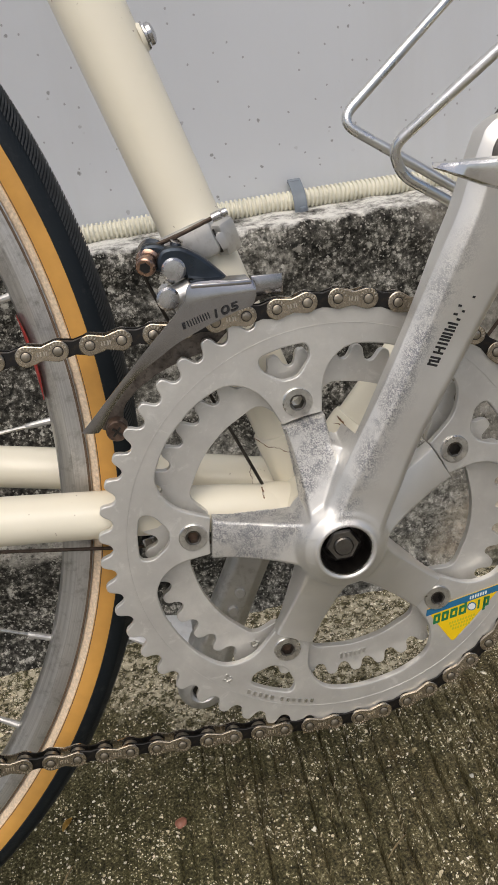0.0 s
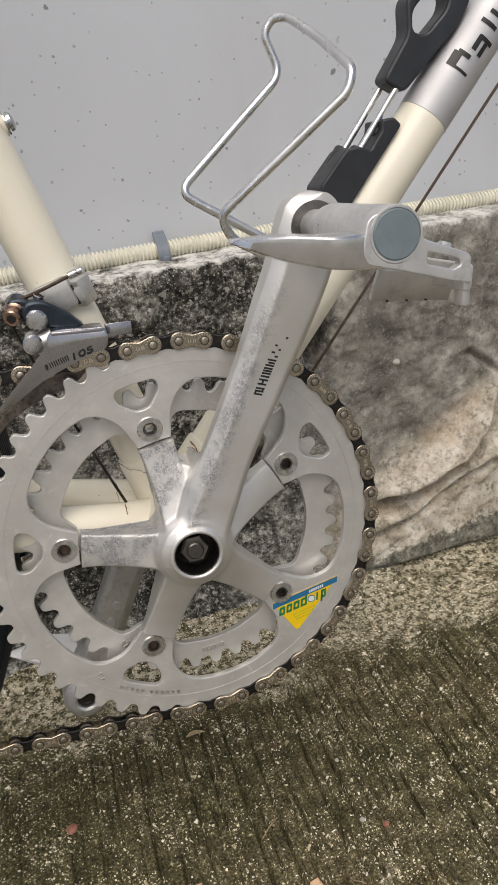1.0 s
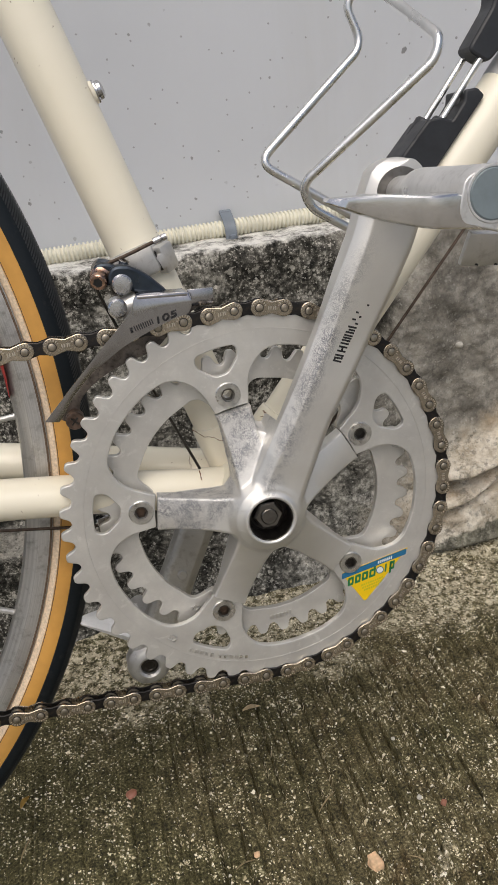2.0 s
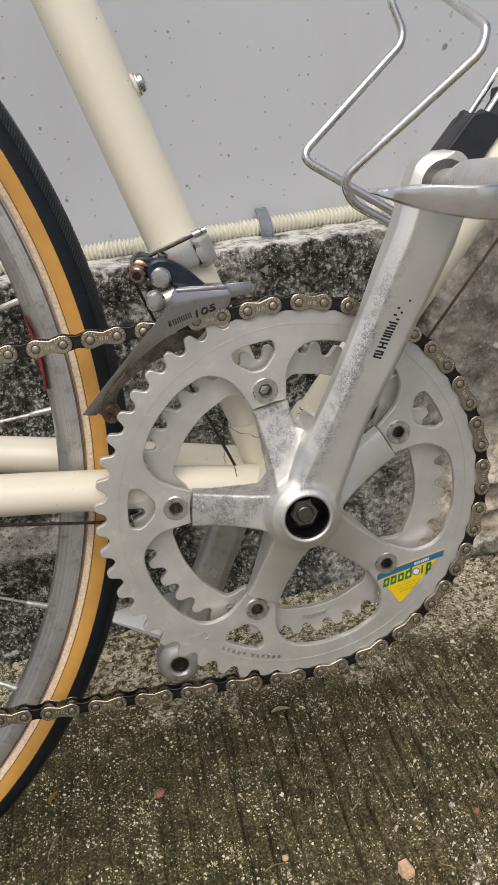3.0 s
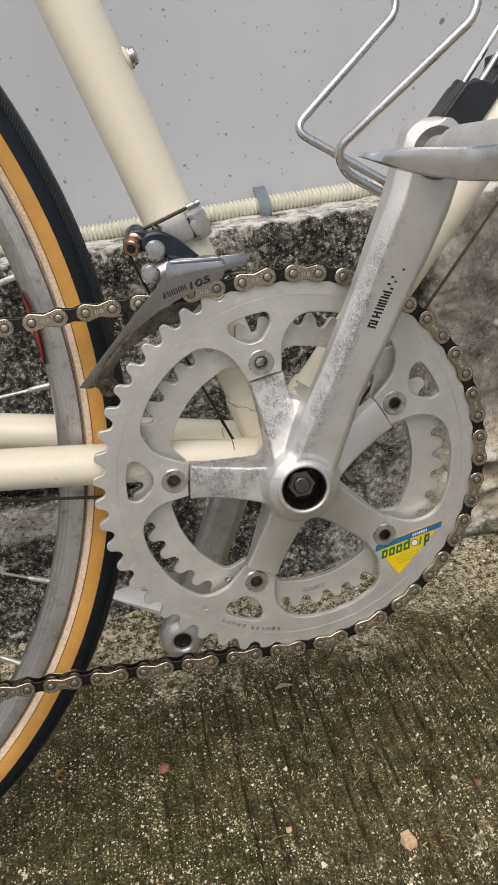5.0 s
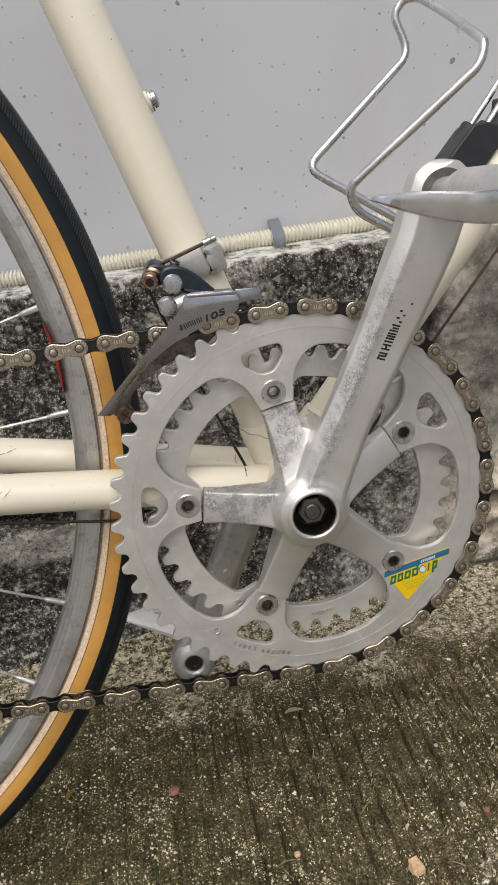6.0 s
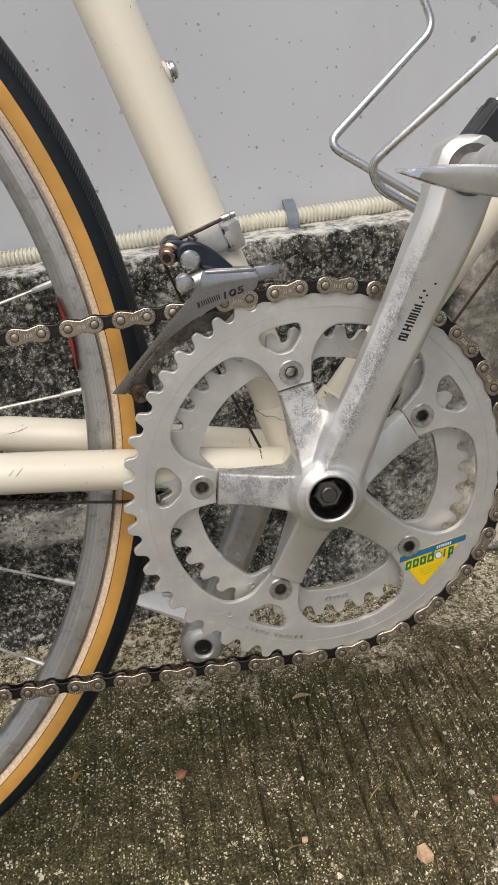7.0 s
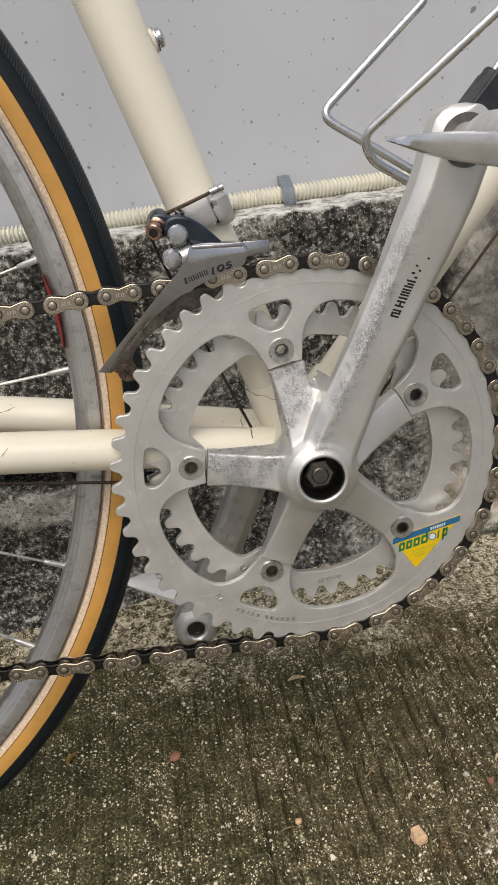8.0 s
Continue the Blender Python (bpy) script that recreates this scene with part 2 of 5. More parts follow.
def ground_concrete():
    n = Nodes("mossy_brushed_concrete")
    x, y, _ = n.split()
    fine = n.noise(520, 6, 0.72)
    mid = n.noise(70, 6, 0.7)
    tone = n.sums(n.sums(fine, 0.7, "MULTIPLY"), n.sums(mid, 0.3, "MULTIPLY"), "ADD")
    base = n.ramp(tone, (0.41, (0.014, 0.012, 0.005)), (0.49, (0.082, 0.068, 0.031)), (0.56, (0.160, 0.136, 0.070)), (0.62, (0.48, 0.435, 0.295)))
    # more moss and less crust towards the left
    left_bias = n.ramp(n.sums(x, 0.5, "ADD"), (0.30, 0.16), (0.52, 0.0))
    moss = n.ramp(n.sums(n.noise(8, 6, 0.65, warp=0.5), left_bias, "ADD"), (0.42, 0.0), (0.60, 0.92))
    rusty = n.ramp(n.noise(26, 5, 0.65, warp=0.6), (0.56, 0.0), (0.68, 0.55))
    base = n.mix(rusty, base, n.ramp(tone, (0.42, (0.020, 0.011, 0.004)), (0.56, (0.155, 0.098, 0.045))))
    base = n.mix(moss, base, n.ramp(tone, (0.41, (0.009, 0.009, 0.003)), (0.49, (0.052, 0.047, 0.018)), (0.56, (0.106, 0.096, 0.043)), (0.62, (0.37, 0.345, 0.21))))
    # pale dusty crust in patches, thickest along the foot of the plinth
    crust = n.ramp(n.noise(170, 8, 0.78), (0.47, 0.0), (0.55, 1.0))
    near = n.ramp(n.sums(y, n.sums(x, -0.17, "MULTIPLY"), "ADD"), (0.145, 0.0), (0.21, 0.13))
    near = n.sums(near, n.ramp(n.sums(n.sums(y, 0.175, "SUBTRACT"), n.sums(x, 0.08, "MULTIPLY"), "ADD"), (0.02, 0.0), (0.05, 0.16)), "ADD")
    dust = n.sums(n.sums(n.noise(17, 6, 0.7, warp=0.8), near, "ADD"), n.sums(left_bias, 0.3, "MULTIPLY"), "SUBTRACT")
    where = n.ramp(dust, (0.61, 0.0), (0.73, 1.0))
    base = n.mix(n.sums(crust, where, "MULTIPLY"), base, n.ramp(mid, (0.35, (0.35, 0.305, 0.205)), (0.62, (0.66, 0.60, 0.455))))
    # pale sand grains of three sizes
    for scale, size, part_of in ((140, 0.24, 0.94), (290, 0.29, 0.865), (620, 0.33, 0.825)):
        pick = n.split(n.cells(scale, None, "Color"))
        wob = n.sums(n.sums(n.noise(scale * 2.5, 3, 0.6), 0.5, "SUBTRACT"), 1.1, "MULTIPLY")
        wob = n.sums(wob, n.sums(pick[2], 0.20, "MULTIPLY"), "ADD")
        spot = n.ramp(n.sums(n.cells(scale), wob, "ADD"), (size, 1.0), (size + 0.08, 0.0))
        keep = n.ramp(n.sums(n.sums(pick[0], n.sums(n.sums(n.noise(34, 5, 0.65), 0.53, "SUBTRACT"), 1.3, "MULTIPLY"), "ADD"), n.sums(n.sums(dust, 0.5, "SUBTRACT"), 0.30, "MULTIPLY"), "ADD"), (part_of, 0.0), (part_of + 0.02, 1.0))
        shade = n.ramp(pick[1], (0.0, (0.40, 0.34, 0.20)), (0.5, (0.76, 0.69, 0.51)), (1.0, (0.95, 0.91, 0.78)))
        base = n.mix(n.sums(spot, keep, "MULTIPLY"), base, shade)
    # unseen yard beyond the mossy strip, made paler to bounce light upward
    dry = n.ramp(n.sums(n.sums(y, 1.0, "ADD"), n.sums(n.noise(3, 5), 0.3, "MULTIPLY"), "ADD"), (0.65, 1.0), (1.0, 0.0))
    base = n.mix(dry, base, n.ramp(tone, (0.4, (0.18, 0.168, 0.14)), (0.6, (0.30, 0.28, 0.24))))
    n.bump(n.noise(200, 6, 0.7), 0.4, 0.0010)
    n.bump(n.noise(800, 3, 0.6), 0.45, 0.0006)
    return n.done(base, n.ramp(n.noise(14, 4), (0.35, 0.6), (0.7, 0.9)), 0, 0, 0.3)


def tread_rubber():
    n = Nodes("black_tread_rubber")
    n.bump(n.noise(600, 3), 0.3, 0.0004)
    dust = n.ramp(n.noise(160, 5, 0.7), (0.55, 0.0), (0.8, 0.3))
    return n.done(n.mix(dust, (0.010, 0.014, 0.018), (0.08, 0.08, 0.08)), 0.5, 0, 0, 0.22)


def rim_alloy():
    n = Nodes("brushed_rim_alloy")
    d = n.t.nodes.new("ShaderNodeVectorMath")
    d.operation = "DISTANCE"
    n.put(d.inputs[0], n.co)
    d.inputs[1].default_value = (-0.423, 0.045, 0.342)
    turned = n.t.nodes.new("ShaderNodeCombineXYZ")
    n.put(turned.inputs[0], n.sums(d.outputs["Value"], 1.0, "MULTIPLY"))
    n.put(turned.inputs[1], n.sums(n.noise(14, 3), 0.004, "MULTIPLY"))
    streak = n.noise(1500, 3, 0.65, co=turned.outputs[0])
    col = n.mix(n.ramp(streak, (0.35, 0.0), (0.65, 1.0)), (0.48, 0.475, 0.47), (0.63, 0.625, 0.615))
    soil = n.ramp(n.noise(120, 6, 0.75), (0.50, 0.0), (0.70, 0.6))
    n.bump(streak, 0.2, 0.0002)
    return n.done(n.mix(soil, col, (0.20, 0.19, 0.17)), n.ramp(streak, (0.3, 0.28), (0.7, 0.45)), 0.9)


CREAM, RING, CRANK = cream_paint(), ring_alloy(), crank_alloy()
STEEL = metal("polished_steel", (0.62, 0.62, 0.63), 0.24)
DULL = metal("dull_cast_alloy", (0.62, 0.615, 0.60), 0.42, 50, 0.2, 0.75)
BLADE = metal("satin_steel_blade", (0.43, 0.425, 0.435), 0.19, 40, 0.15, soil=0.15)
PEDAL = metal("satin_cast_alloy", (0.74, 0.735, 0.725), 0.34, 60, 0.14, 0.75, soil=0.3)
POLISHED = metal("polished_cast_alloy", (0.76, 0.755, 0.75), 0.2, 60, 0.1, 1.0, soil=0.25)
DARKRUST = plain("dark_rust", (0.18, 0.085, 0.04), 0.8, 400, 0.5)
COPPER = metal("coppery_plated_steel", (0.50, 0.33, 0.25), 0.24, 250, 0.4, soil=0.6)
BOLT = metal("scuffed_bolt_steel", (0.70, 0.69, 0.66), 0.30, 200, 0.3, soil=0.6)
# brighter copy of the cast alloy for the far pedal; sky light in its colour
SKYLITALLOY = metal("sky_lit_cast_alloy", (0.88, 0.88, 0.87), 0.36, 60, 0.08, 0.4, soil=0.15)
STAMP = metal("bright_stamped_steel", (0.74, 0.68, 0.60), 0.3, 300, 0.2)
SCUFF = plain("olive_brown_scuff", (0.30, 0.25, 0.13), 0.8, 400, 0.4)
RUST = metal("rusty_copper_coloured_steel", (0.17, 0.12, 0.095), 0.42, 300, 0.5)
NUT = metal("blackened_bolt_steel", (0.20, 0.19, 0.175), 0.38, 200, 0.3)
OILED = metal("oily_brown_steel", (0.16, 0.138, 0.12), 0.40, 170, 0.6, 0.85, (0.045, 0.035, 0.03), 0.9)
DARKSTEEL = metal("dark_oiled_steel", (0.07, 0.065, 0.06), 0.4, 200, 0.4)
BLUEBLACK = metal("blue_black_anodised_alloy", (0.040, 0.052, 0.068), 0.3, 120, 0.3, 0.8, soil=0.2)
PLATE = chain_steel("nickel_chain_plate", (0.455, 0.398, 0.318), 0.23)
PIN = metal("worn_pin_steel", (0.42, 0.375, 0.305), 0.42, 300, 0.3)
INNER = chain_steel("blackened_chain_plate", (0.035, 0.034, 0.034), 0.42)
WIRE = metal("stainless_wire", (0.76, 0.76, 0.75), 0.27, 70, 0.12, soil=0.08)
CABLE = metal("dark_braided_cable", (0.085, 0.062, 0.048), 0.5, 500, 0.4, 0.7)
WALL, CURB, GROUND = wall_paint(), curb_concrete(), ground_concrete()
TREADRIB = plain("dusty_tread_rubber", (0.034, 0.038, 0.043), 0.7, 200, 0.4, 0.3)
TREAD, RIM = tread_rubber(), rim_alloy()
AMBER = plain("amber_gum_sidewall", (0.56, 0.29, 0.065), 0.6, 45, 0.14, 0.15)
CLOTH = plain("tan_cloth_strip", (0.74, 0.59, 0.43), 0.85, 700, 0.25, 0.5)
BLACK = plain("black_plastic", (0.022, 0.024, 0.028), 0.42, 90, 0.3)
DARKLINE = plain("dark_brown_seam", (0.12, 0.080, 0.050), 0.7, 200, 0.3)
INK = plain("black_ink", (0.012, 0.012, 0.013), 0.45, 90, 0.2)
CAPGREY = plain("blue_grey_plastic", (0.17, 0.21, 0.23), 0.45, 120, 0.12)
CONDUIT = plain("cream_pvc", (0.69, 0.67, 0.56), 0.5, 30, 0.12)
CLIPGREY = plain("blue_grey_pvc", (0.17, 0.20, 0.235), 0.5, 60, 0.15)
YELLOW = plain("yellow_sticker", (0.80, 0.53, 0.004), 0.5, 50, 0.06, 0.03)
BLUE = plain("blue_sticker_ink", (0.012, 0.135, 0.28), 0.5, 50, 0.08, 0.03)
GREEN = plain("green_sticker_ink", (0.010, 0.16, 0.055), 0.5, 50, 0.1, 0.03)
WHITEINK = plain("white_sticker_ink", (0.72, 0.76, 0.76), 0.4, 50, 0.05, 0.03)
OLIVE = plain("olive_sticker_ink", (0.50, 0.45, 0.02), 0.4, 50, 0.1, 0.03)
RED = plain("red_rim_mark", (0.27, 0.025, 0.022), 0.4, 60, 0.15)
SILVERPAINT = metal("silver_paint", (0.56, 0.56, 0.57), 0.5, 30, 0.12, 0.6, soil=0.1)
STONE_RED = plain("red_brown_stone", (0.32, 0.135, 0.09), 0.4, 160, 0.3, 0.3)
STONE_TAN = plain("tan_stone", (0.68, 0.46, 0.28), 0.85, 200, 0.3, 0.6)
STONE_PALE = plain("pale_grit", (0.50, 0.48, 0.43), 0.85, 300, 0.3, 0.5)
SAND = plain("pale_sand", (0.66, 0.62, 0.52), 0.85, 90, 0.35, 0.5)
DRYLEAF = plain("dry_leaf", (0.42, 0.27, 0.06), 0.7, 260, 0.3, 0.4)
STRAW = plain("dry_straw", (0.56, 0.46, 0.29), 0.8, 400, 0.3, 0.3)

# ---- building helpers ----

def finish(name, bm, material, parent=None, label="", angle=35, flat=False):
    me = bpy.data.meshes.new(name)
    bmesh.ops.recalc_face_normals(bm, faces=bm.faces)
    bm.to_mesh(me)
    bm.free()
    return dress(name, me, material, parent, label, angle, flat)


def dress(name, me, material, parent=None, label="", angle=35, flat=False):
    me.materials.clear()
    me.materials.append(material)
    if not flat:
        me.shade_smooth()
        me.set_sharp_from_angle(angle=radians(angle))
    ob = new(name, me)
    if parent:
        ob.parent = parent
    return tagged(ob, label) if label else ob


def part(name, bm, material, parent, label="", angle=35):
    return finish(name, bm, material, parent, label, angle)


def thing(name, label, category, m=Matrix(), group=""):
    ob = new(name)
    ob.empty_display_size = 0.05
    ob.matrix_world = m
    return tagged(ob, label, category, group)


def flat_plate(name, outlines, front, back, material, parent, label="", bevel=0.0003, angle=14):
    """A plate from outlines of (x, z) in the plane across y, the first one outside, the others holes; from y = front to y = back."""
    cu = bpy.data.curves.new(name, "CURVE")
    cu.dimensions, cu.fill_mode = "2D", "BOTH"
    cu.extrude, cu.bevel_depth, cu.bevel_resolution = max(1e-5, abs(back - front) / 2 - bevel), bevel, 1
    cu.offset = -bevel
    for outline in outlines:
        sp = cu.splines.new("POLY")
        sp.points.add(len(outline) - 1)
        for p, (x, z) in zip(sp.points, outline):
            p.co = (x, z, 0, 1)
        sp.use_cyclic_u = True
    tmp = new("tmp_outline", cu)
    me = bpy.data.meshes.new_from_object(tmp.evaluated_get(bpy.context.evaluated_depsgraph_get()))
    bpy.data.objects.remove(tmp)
    bpy.data.curves.remove(cu)
    me.name = name
    weld = bmesh.new()
    weld.from_mesh(me)
    bmesh.ops.remove_doubles(weld, verts=weld.verts, dist=2e-6)
    weld.to_mesh(me)
    weld.free()
    me.transform(Matrix(((1, 0, 0, 0), (0, 0, -1, (front + back) / 2), (0, 1, 0, 0), (0, 0, 0, 1))))
    return dress(name, me, material, parent, label, angle)


def text_mesh(chars, size, extrude, align="LEFT", bold=0.0):
    fc = bpy.data.curves.new("number", "FONT")
    fc.body, fc.size, fc.extrude, fc.align_x, fc.offset = chars, size, extrude, align, bold
    tmp = new("tmp_text", fc)
    me = bpy.data.meshes.new_from_object(tmp.evaluated_get(bpy.context.evaluated_depsgraph_get()))
    bpy.data.objects.remove(tmp)
    bpy.data.curves.remove(fc)
    return me


def rounded(points, radius, steps=4):
    """A closed outline with its corners rounded; radius may be one number or one for each corner."""
    out, n = [], len(points)
    for i, p in enumerate(points):
        r = radius[i] if isinstance(radius, (list, tuple)) else radius
        p, a, b = Vector(p), Vector(points[i - 1]), Vector(points[(i + 1) % n])
        u, v = (a - p), (b - p)
        r = min(r, u.length * 0.48, v.length * 0.48)
        s, e = p + u.normalized() * r, p + v.normalized() * r
        for k in range(steps + 1):
            f = k / steps
            q = s * (1 - f) ** 2 + p * 2 * f * (1 - f) + e * f * f
            out.append((q.x, q.y))
    return out


def polar(r, deg, cx=0.0, cz=0.0):
    return (cx + r * math.cos(radians(deg)), cz + r * math.sin(radians(deg)))


def smooth_path(points, steps=8):
    """Catmull-Rom through the points."""
    pts = [Vector(p) for p in points]
    pts = [2 * pts[0] - pts[1]] + pts + [2 * pts[-1] - pts[-2]]
    out = []
    for i in range(1, len(pts) - 2):
        a, b, c, d = pts[i - 1 : i + 3]
        for k in range(steps):
            f = k / steps
            out.append(0.5 * (2 * b + (c - a) * f + (2 * a - 5 * b + 4 * c - d) * f * f + (3 * b - a - 3 * c + d) * f**3))
    return out + [pts[-2]]


def bent(points, radius, steps=5):
    """An open path of straight runs with rounded bends."""
    pts = [Vector(p) for p in points]
    out = [pts[0]]
    for a, p, b in zip(pts, pts[1:], pts[2:]):
        u, v = a - p, b - p
        r = min(radius, u.length * 0.45, v.length * 0.45)
        s, e = p + u.normalized() * r, p + v.normalized() * r
        for k in range(steps + 1):
            f = k / steps
            out.append(s * (1 - f) ** 2 + p * 2 * f * (1 - f) + e * f * f)
    return out + [pts[-1]]


def add_tube(bm, path, radius, seg=12, ends=True, squash=1.0):
    """A tube along a path; radius one number or one for each point; squash: the height of its section along z over its width."""
    pts = [Vector(p) for p in path]
    n = len(pts)
    rad = radius if isinstance(radius, (list, tuple)) else [radius] * n
    tang = [(pts[min(i + 1, n - 1)] - pts[max(i - 1, 0)]).normalized() for i in range(n)]
    side = tang[0].cross(Vector((0.013, 1, 0.017)))
    if side.length < 0.05:
        side = tang[0].cross(Vector((1, 0, 0.1)))
    side.normalize()
    rings = []
    for p, t, r in zip(pts, tang, rad):
        side = (side - t * side.dot(t)).normalized()
        up = t.cross(side)
        rings.append([bm.verts.new(p + side * (r * squash * math.cos(a)) + up * (r * math.sin(a))) for a in (2 * math.pi * k / seg for k in range(seg))])
    for a, b in zip(rings, rings[1:]):
        for k in range(seg):
            bm.faces.new((a[k], a[(k + 1) % seg], b[(k + 1) % seg], b[k]))
    if ends:
        bm.faces.new(rings[0][::-1])
        bm.faces.new(rings[-1])
    return bm


def tube(path, radius, seg=12, squash=1.0):
    return add_tube(bmesh.new(), path, radius, seg, True, squash)


def add_lathe(bm, profile, cx, cz, seg=32, closed=False):
    """A body turned about an axis along y through (cx, cz), from a profile of (radius, y)."""
    rings = []
    for r, y in profile:
        if r < 1e-6:
            rings.append([bm.verts.new((cx, y, cz))])
        else:
            rings.append([bm.verts.new((cx + r * math.cos(a), y, cz + r * math.sin(a))) for a in (2 * math.pi * k / seg for k in range(seg))])
    pairs = list(zip(rings, rings[1:])) + ([(rings[-1], rings[0])] if closed else [])
    for a, b in pairs:
        for k in range(seg):
            q = (a[k % len(a)], a[(k + 1) % len(a)], b[(k + 1) % len(b)], b[k % len(b)])
            bm.faces.new([v for i, v in enumerate(q) if v not in q[:i]])
    return bm


def lathe(profile, cx, cz, seg=32, closed=False):
    return add_lathe(bmesh.new(), profile, cx, cz, seg, closed)


def add_sections(bm, sections):
    """Skin over closed sections of equal length, capped."""
    rings = [[bm.verts.new(p) for p in s] for s in sections]
    n = len(rings[0])
    for a, b in zip(rings, rings[1:]):
        for k in range(n):
            bm.faces.new((a[k], a[(k + 1) % n], b[(k + 1) % n], b[k]))
    bm.faces.new(rings[0][::-1])
    bm.faces.new(rings[-1])
    return bm


def add_box(bm, m, sx, sy, sz, bevel=0.0):
    g = bmesh.ops.create_cube(bm, size=1.0, matrix=m @ Matrix.Diagonal((sx, sy, sz, 1)))
    if bevel:
        edges = list({e for v in g["verts"] for e in v.link_edges})
        bmesh.ops.bevel(bm, geom=edges, offset=bevel, segments=2, affect="EDGES", profile=0.5)
    return bm


def box(m, sx, sy, sz, bevel=0.0):
    return add_box(bmesh.new(), m, sx, sy, sz, bevel)


def graded(lo, hi, step, far):
    """Coordinates that are fine between lo and hi and widen out to far on both sides."""
    mid = [lo + (hi - lo) * k / round((hi - lo) / step) for k in range(round((hi - lo) / step) + 1)]
    out, d, x = [], step, hi
    while x < hi + far:
        d *= 1.35
        x += d
        out.append(x)
    low, d, x = [], step, lo
    while x > lo - far:
        d *= 1.35
        x -= d
        low.append(x)
    return low[::-1] + mid + out


def sheet(us, vs, place):
    verts = [place(u, v) for v in vs for u in us]
    nu = len(us)
    faces = [(j * nu + i, j * nu + i + 1, (j + 1) * nu + i + 1, (j + 1) * nu + i) for j in range(len(vs) - 1) for i in range(nu - 1)]
    me = bpy.data.meshes.new("sheet")
    me.from_pydata(verts, [], faces)
    return me


def fine_noise(p, octaves=4):
    return noise.fractal(Vector(p), 0.9, 2.1, octaves)


# ---- the yard: ground, kerb and wall ----
CURB_FRONT, CURB_TOP, WALL_FACE = 0.312, 0.346, 0.368
BRUSH = sorted(0.0006 + x * 0.0093 + (0.0014 * math.sin(x * 1.7) if x % 2 == 0 else 0.0026 * math.sin(x * 4.1)) for x in range(-60, 80))


def groove(x, y):
    wander = 0.003 * noise.noise(Vector((x * 3, y * 5, 3.1))) + 0.0006 * noise.noise(Vector((x * 40, y * 70, 1.1)))
    x += wander
    k = int(np.searchsorted(BRUSH, x))
    d, g = min((abs(x - BRUSH[j]), j) for j in (max(0, k - 1), min(len(BRUSH) - 1, k)))
    deep = (1.0 if g % 2 == 0 else 0.58 + 3.6 * max(0.0, min(0.12, x))) * (0.8 + 0.9 * noise.noise(Vector((g * 7.3, y * 17, 0.7))) + 0.5 * noise.noise(Vector((g * 3.1, y * 90, 2.7))))
    side = 1 if x > BRUSH[g] else -1
    lip = 0.30 * math.exp(-(((d - 0.0026) / 0.0012) ** 2)) * (1.0 if side > 0 else 0.25)
    return max(0.0, min(1.2, deep)) * (math.exp(-((d / 0.00075) ** 2)) - lip)


def ground_height(x, y):
    if not (-1.0 < x < 1.2 and -1.0 < y < 0.5):
        return 0.0
    z = 0.00055 * fine_noise((x * 55, y * 55, 0), 4) + 0.0014 * fine_noise((x * 6, y * 6, 4), 3)
    fade = max(0.35, min(1.0, (x + 0.16) / 0.10)) * max(0.0, min(1.0, (0.200 + 0.05 * x - y) / 0.035))
    z -= 0.0052 * groove(x, y) * fade
    lift = max(0.0, (y - 0.24) / 0.08)
    return z + 0.010 * min(lift, 1.5) ** 2


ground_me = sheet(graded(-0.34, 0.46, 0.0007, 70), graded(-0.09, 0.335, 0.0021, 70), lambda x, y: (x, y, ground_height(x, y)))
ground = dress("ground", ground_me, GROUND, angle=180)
tagged(ground, "dark mossy concrete ground with brushed grooves and pale grit", "ground", "", "structure")


def crease(x, z, points, width, depth):
    """How far a sunken line through the points pulls the face back at (x, z)."""
    best = 1e9
    for (ax, az), (bx, bz) in zip(points, points[1:]):
        dx, dz = bx - ax, bz - az
        f = max(0.0, min(1.0, ((x - ax) * dx + (z - az) * dz) / (dx * dx + dz * dz)))
        best = min(best, math.hypot(x - ax - f * dx, z - az - f * dz))
    return depth * math.exp(-((best / width) ** 2))


FOLD_HIGH = [(0.48, 0.27), (0.405, 0.218), (0.368, 0.182), (0.349, 0.142), (0.323, 0.112), (0.286, 0.092), (0.251, 0.082), (0.220, 0.078)]
FOLD_LOW = [(0.40, 0.132), (0.336, 0.097), (0.311, 0.083), (0.270, 0.0610), (0.247, 0.054), (0.222, 0.046)]
SPLIT = [(0.200, 0.325), (0.190, 0.305), (0.179, 0.285), (0.174, 0.250)]
CRACK = [(0.330, 0.222), (0.350, 0.206), (0.372, 0.184)]


